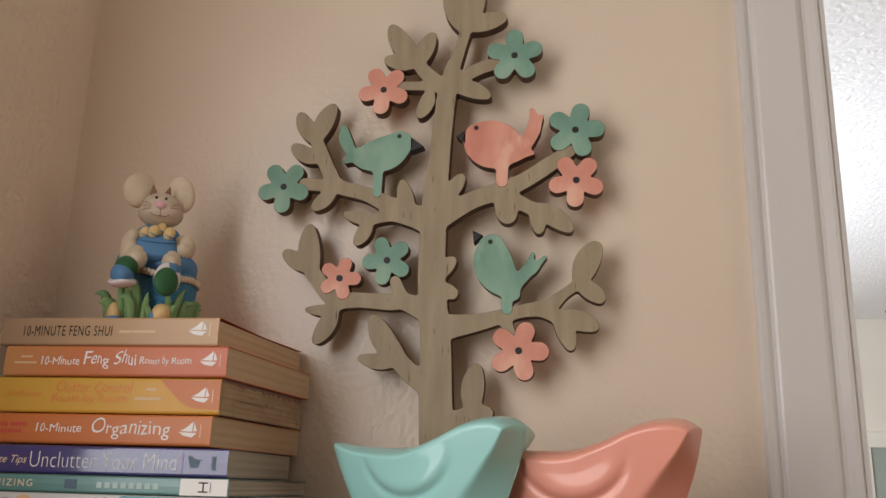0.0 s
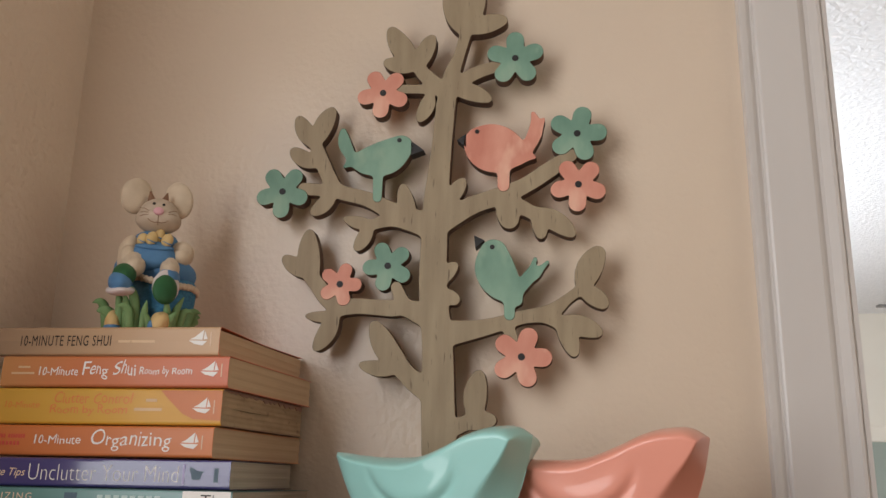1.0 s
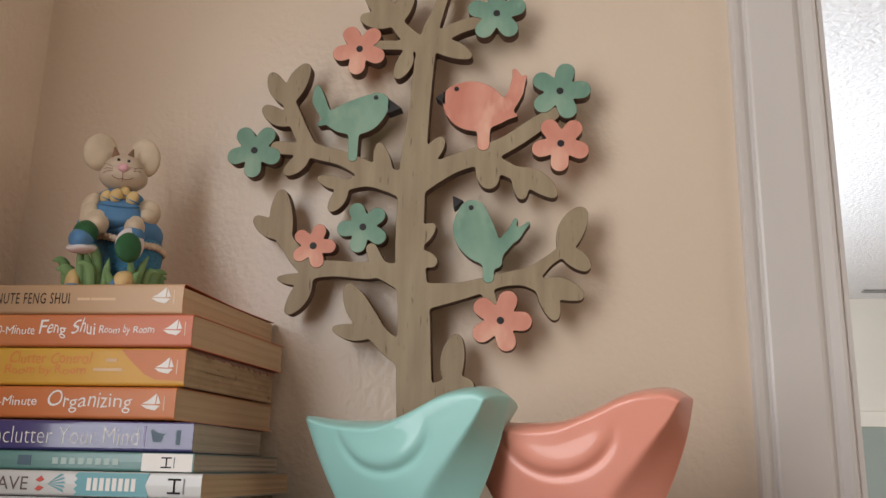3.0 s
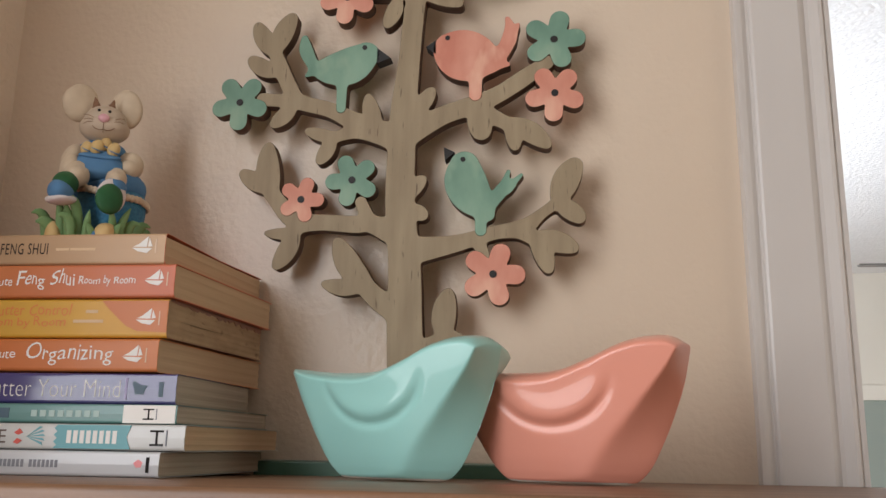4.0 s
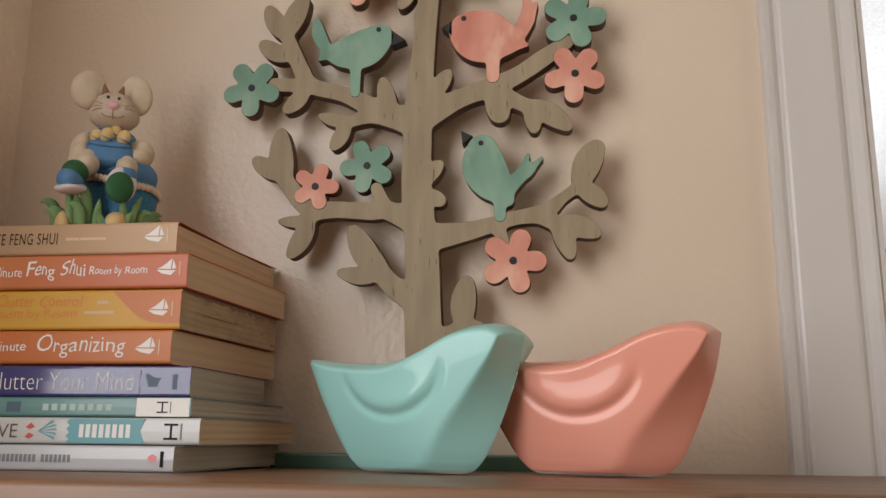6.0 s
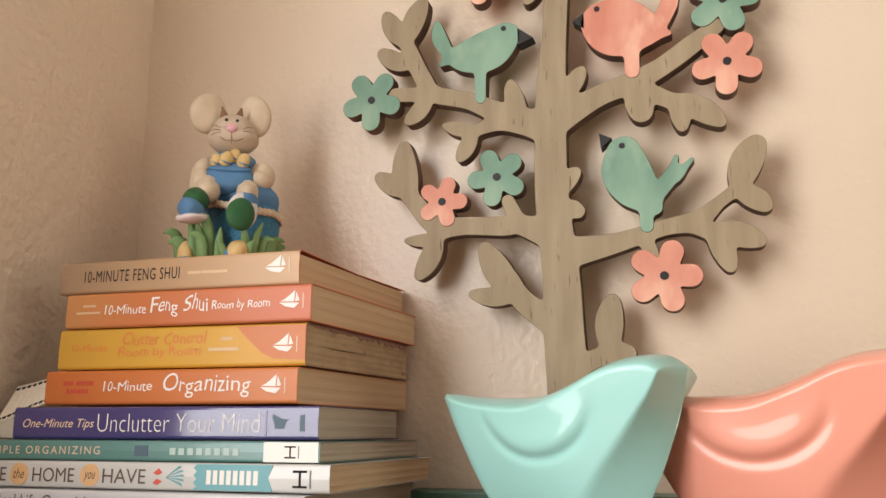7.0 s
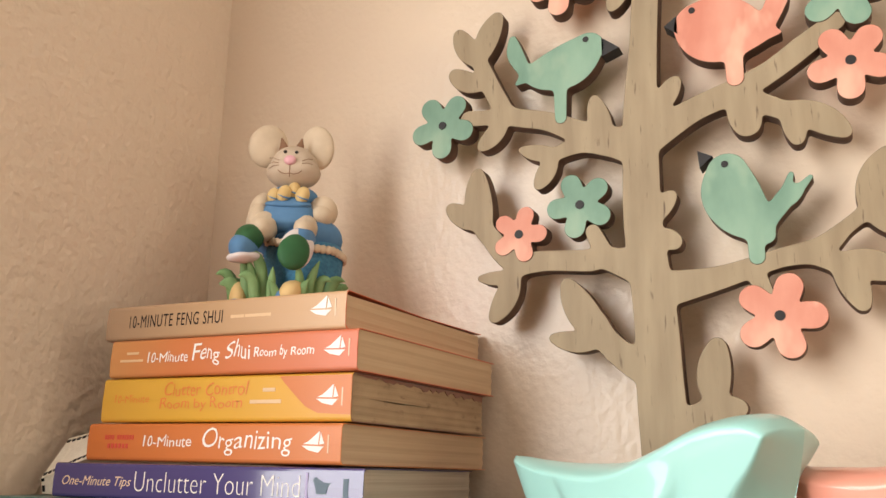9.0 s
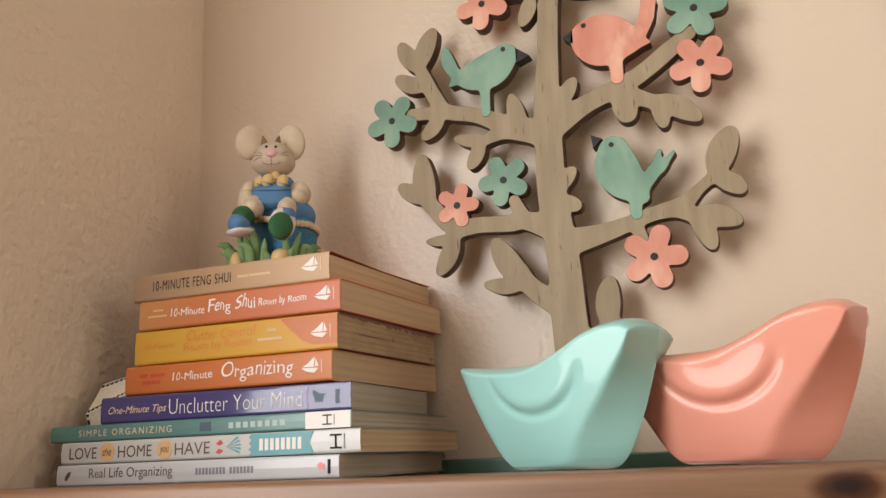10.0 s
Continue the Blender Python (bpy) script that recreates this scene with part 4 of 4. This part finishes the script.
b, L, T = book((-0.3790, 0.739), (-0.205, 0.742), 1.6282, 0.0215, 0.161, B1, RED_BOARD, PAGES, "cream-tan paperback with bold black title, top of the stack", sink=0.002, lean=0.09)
words(b, "10-MINUTE FENG SHUI", 0.0190, 0.0905, 0.0072, 0.0150, BLACK_INK, spacing=1.12)
bars(b, 0.0960, 0.1250, 0.0096, 0.0114, FAINT_CREAM, (0.35,))
sail_mark(b, 0.1550, 0.0083, 0.0103)

# stitched ribbon bookmark: it comes out of the stack, folds, and hangs down to the wide book below
ribbon = empty("ribbon_bookmark", pose(-0.392, 0.745, 1.5362), "cream cloth ribbon bookmark with black stitching, hanging from the books", "bookmark")


def ribbon_strip(name, edge_a, edge_b, label=""):
    """A thin cloth strip between two edges, with a line of stitches along each."""
    n = 10
    rows = []
    bm = bmesh.new()
    pts = []
    for i in range(n + 1):
        s = i / n
        a, c = (Vector(e[0]).lerp(Vector(e[1]), s) for e in (edge_a, edge_b))
        sag = Vector((0, 0, 0.0012 * math.sin(s * math.pi * 1.5)))
        pts.append((a + sag, c + sag))
    nrm = (pts[-1][0] - pts[0][0]).cross(pts[0][1] - pts[0][0]).normalized() * 0.0003
    for a, c in pts:
        rows.append([bm.verts.new(p) for p in (a - nrm, c - nrm, c + nrm, a + nrm)])
    for r, q in zip(rows, rows[1:]):
        for k in range(4):
            bm.faces.new((r[k], r[(k + 1) % 4], q[(k + 1) % 4], q[k]))
    bm.faces.new(rows[0])
    bm.faces.new(rows[-1][::-1])
    bmesh.ops.recalc_face_normals(bm, faces=bm.faces)
    cloth = part(name, bm, RIBBON, ribbon, label)
    for f in (0.10, 0.90):
        steps = max(2, round((pts[-1][0] - pts[0][0]).length / 0.0042))
        for k in range(steps):
            ends = []
            for s in ((k + 0.2) / steps, (k + 0.75) / steps):
                u = s * n
                i = min(int(u), n - 1)
                ends.append(pts[i][0].lerp(pts[i + 1][0], u - i).lerp(pts[i][1].lerp(pts[i + 1][1], u - i), f))
            bm = bmesh.new()
            add_tube(bm, ends, [0.0013, 0.0013], 0, 6)
            part("stitch", bm, BLACK, cloth)


ribbon_strip("cloth", ((0.020, -0.004, 0.0235), (-0.034, -0.002, 0.0085)), ((0.020, 0.022, 0.0425), (-0.040, 0.022, 0.0345)))
ribbon_strip("hanging_end", ((-0.034, -0.002, 0.0080), (-0.033, 0.000, 0.0002)), ((-0.014, -0.004, 0.0135), (-0.012, -0.002, 0.0002)))

# ---- the clay mouse ----
SKIN = noisy("clay_cream", (0.58, 0.46, 0.325), (0.67, 0.545, 0.40), 60.0, rough=0.7, bump=0.12, bump_scale=500.0, distance=0.0006)
MUZZLE = noisy("clay_tan", (0.51, 0.40, 0.295), (0.59, 0.475, 0.36), 60.0, rough=0.7, bump=0.12, bump_scale=500.0, distance=0.0006)
BLUE = noisy("clay_blue", (0.075, 0.19, 0.36), (0.10, 0.235, 0.42), 60.0, rough=0.7, bump=0.12, bump_scale=500.0, distance=0.0006)
WEAVE = noisy("clay_basket_blue", (0.025, 0.145, 0.27), (0.05, 0.22, 0.37), 240.0, (1, 1, 2), rough=0.7, bump=0.8, bump_scale=330.0, distance=0.001)
GREEN = noisy("clay_green", (0.012, 0.085, 0.024), (0.02, 0.11, 0.034), 60.0, rough=0.65)
GRASS = noisy("clay_grass", (0.15, 0.28, 0.10), (0.21, 0.36, 0.15), 60.0, rough=0.65)
CLAY_WHITE = noisy("clay_white", (0.64, 0.57, 0.55), (0.70, 0.63, 0.61), 60.0, rough=0.7)
YELLOW = noisy("clay_yellow", (0.60, 0.41, 0.16), (0.68, 0.49, 0.22), 60.0, rough=0.65)
NOSE = noisy("clay_pink", (0.72, 0.38, 0.42), (0.78, 0.44, 0.48), 60.0, rough=0.55)
INNER = noisy("clay_brown", (0.20, 0.10, 0.055), (0.26, 0.14, 0.08), 60.0, rough=0.8)
CLAY = [SKIN, MUZZLE, BLUE, WEAVE, GREEN, GRASS, CLAY_WHITE, YELLOW, NOSE, INNER, BLACK]
(K_SKIN, K_MUZ, K_BLUE, K_WEAVE, K_GREEN, K_GRASS, K_WHITE, K_YEL, K_NOSE, K_INNER, K_BLACK) = range(11)


def clay_mouse():
    """Millimetres, facing -y, base at z = 0."""
    bm = bmesh.new()

    def ball(x, y, z, rx, ry, rz, mat, turn=(0, 0, 0), u=22, v=14):
        add_ball(bm, (x, y, z), (rx, ry, rz), mat, turn, u, v)

    # basket seat with rope
    add_tube(bm, [(10, 6, z) for z in (0, 6, 14, 22, 33, 36)], [22, 24, 26, 27, 27.5, 26], K_WEAVE, 36)
    for k in range(44):
        a = k * math.tau / 44
        ball(10 + 28.5 * math.cos(a), 6 + 28.5 * math.sin(a), 33.0 - 3.5 * math.cos(a), 3.0, 1.7, 2.9, K_SKIN, (0, 35, math.degrees(a) + 90), 10, 6)
    # body in overalls
    ball(9, 6, 42, 27.5, 22, 16, K_BLUE)
    ball(-14, 5, 44, 18, 18, 15, K_BLUE)
    ball(0, 2, 52, 20.5, 16, 19, K_BLUE)
    ball(-1, -9, 53, 18.5, 9, 13.5, K_BLUE)
    ball(0, 2, 69, 18, 12, 8, K_BLUE)
    ball(-1, -11.5, 60.5, 16.2, 7.5, 3.0, K_BLUE, (8, 0, 0))
    # eggs in the bib pocket
    for x, y, z, r in ((-11.5, -12, 66, 4.2), (-4.0, -14, 67, 4.8), (1.8, -10, 70.4, 4.6), (8.5, -13, 66.5, 4.8)):
        ball(x, y, z, r, r, r * 1.25, K_YEL, (0, 25, 0))
        ball(x, y, z - 1.5, r * 1.05, r * 1.05, r * 0.22, K_BLUE, (10, 20, 0))
    # head
    ball(0, 0, 89.0, 17.0, 16.0, 14.5, K_MUZ)
    ball(0, -2.5, 84.8, 19.2, 15.8, 11.0, K_MUZ)
    ball(-20.0, 4, 105.0, 13.8, 5.6, 15.6, K_SKIN, (0, 28, 18))
    ball(15.5, 4, 105.0, 12.6, 5.6, 16.0, K_SKIN, (0, -14, -18))
    for s, x in ((1, -8.2), (-1, 4.4)):
        r = bmesh.ops.create_cone(bm, cap_ends=True, segments=10, radius1=3.9, radius2=0.5, depth=8, matrix=pose(x, -6.0, 103.6, 12, s * -14, 0) @ Matrix.Diagonal((1, 0.5, 1, 1)))
        for f in {f for w in r["verts"] for f in w.link_faces}:
            f.material_index = K_INNER
    ball(-1.0, -17.5, 89.4, 4.3, 3.2, 3.4, K_NOSE)
    ball(-5.2, -14.2, 95.4, 1.25, 1.1, 1.15, K_BLACK)
    ball(2.8, -14.2, 95.2, 1.25, 1.1, 1.15, K_BLACK)
    # seam, mouth and whiskers as fine grooves of dark clay
    add_tube(bm, [(-0.8, -18.2, 87), (-0.8, -18.6, 82.5), (-0.6, -18.0, 78)], [0.22] * 3, K_INNER, 6)
    for s in (-1, 1):
        add_tube(bm, [(-0.8, -18.4, 80.6), (s * 3 - 0.8, -18.0, 80.0), (s * 6 - 0.8, -17.6, 80.8), (s * 8.2 - 0.8, -16.9, 82.6)], [0.24] * 4, K_INNER, 6)
        for dz in (0, 2.8, -2.6):
            add_tube(bm, [(s * 8 - 0.8, -16.6, 87.5 + dz * 0.6), (s * 12 - 0.8, -14.6, 88 + dz), (s * 15 - 0.8, -12.3, 87.5 + dz * 1.3)], [0.2] * 3, K_INNER, 6)
    # arms
    ball(-21.5, 0, 59.5, 7.8, 9, 12.0, K_SKIN, (0, 20, 0))
    ball(-22.5, -7, 50.5, 7.0, 8.0, 11.0, K_SKIN, (15, 12, 0))
    ball(22.0, 0, 59.5, 10.5, 9.5, 10.5, K_SKIN, (0, -25, 0))
    ball(21.0, -5, 55, 8.5, 8, 7.5, K_SKIN)
    # leg hanging, shoe seen from its side
    ball(-16, -13, 45, 9.5, 12, 10, K_SKIN, (25, 0, 0))
    ball(-22.5, -22, 37, 9.4, 9.0, 8.8, K_GREEN, (0, 0, 0))
    ball(-25, -24.5, 31.5, 9.2, 9.6, 8.8, K_BLUE, (0, 0, 0))
    ball(-23.8, -23.5, 25.2, 11.4, 11.2, 4.2, K_WHITE, (0, -4, 0))
    # raised leg, sole towards the viewer
    ball(12.5, -15, 44, 8.0, 11, 9.0, K_SKIN, (20, 0, 0))
    ball(12.0, -22, 37, 9.0, 7, 8.0, K_BLUE, (0, 0, 8))
    ball(10.0, -27.5, 31.0, 11.0, 4.4, 13.4, K_WHITE, (-14, 14, 12))
    ball(9.2, -31.2, 28.6, 10.0, 3.4, 12.0, K_GREEN, (-14, 14, 12))
    # grass and eggs at the foot
    blades = ((-32, -14, -44, 15, 4.6), (-26, -17, -40, 10, 4.2), (-22, -20, -26, 27, 4.4), (-16, -22, -21, 24, 4.6), (-10, -24, -22, 27, 4.6), (-14, -26, -25, 15, 4.4), (-5, -26, -3.5, 20, 3.6),
              (2, -27, -6, 12, 3.2), (14, -24, 11, 23, 3.8), (17, -22, 25, 24, 4.0), (12, -26, 20, 13, 4.0), (22, -20, 33, 13, 4.2), (28, -12, 41, 12, 4.6), (30, -8, 40, 8, 4.0), (-30, 0, -40, 12, 4.2), (32, 6, 42, 11, 4.2))
    for x, y, x1, h, w in blades:
        pts = [(x + (x1 - x) * s ** 1.6, y - 4 * s, h * (s if abs(x1 - x) < 9 else math.sin(s * 2.0))) for s in np.linspace(0, 1, 8)]
        add_tube(bm, pts, [w * 0.55, w * 0.72, w * 0.8, w * 0.82, w * 0.74, w * 0.6, w * 0.38, 0.3], K_GRASS, 8, 0.35)
    ball(7.5, -27, 6.0, 8.2, 6, 5.6, K_YEL, (0, -18, 0))
    ball(1.6, -27, 4.0, 3.4, 5, 4.2, K_BLUE, (0, -18, 0))
    ball(-27, -19, 4.6, 6.6, 5, 5.2, K_YEL, (0, 10, 0))
    ball(-27, -20, 2.8, 7.4, 5.6, 2.9, K_BLUE, (0, 0, 0))
    # the feet and the grass reach forward
    for v in bm.verts:
        if v.co.y < -12 and v.co.z < 50:
            v.co.y = -12 + (v.co.y + 12) * 1.9
        lift = 16.5 if v.co.y > -14 else 16.5 - 9 * min(1.0, (-14 - v.co.y) / 34)
        v.co.z = v.co.z * 1.09 + lift * min(1.0, max(0.0, v.co.z / 10))
    bmesh.ops.scale(bm, vec=(0.001, 0.001, 0.001), verts=bm.verts)
    return bm


mouse = finish("mouse_figurine", clay_mouse(), CLAY)
mouse.matrix_world = pose(-0.304, 0.822, 1.6468, -1.0, 0, 29)
tagged(mouse, "cream clay mouse figurine in blue overalls, on a blue basket", "figurine")
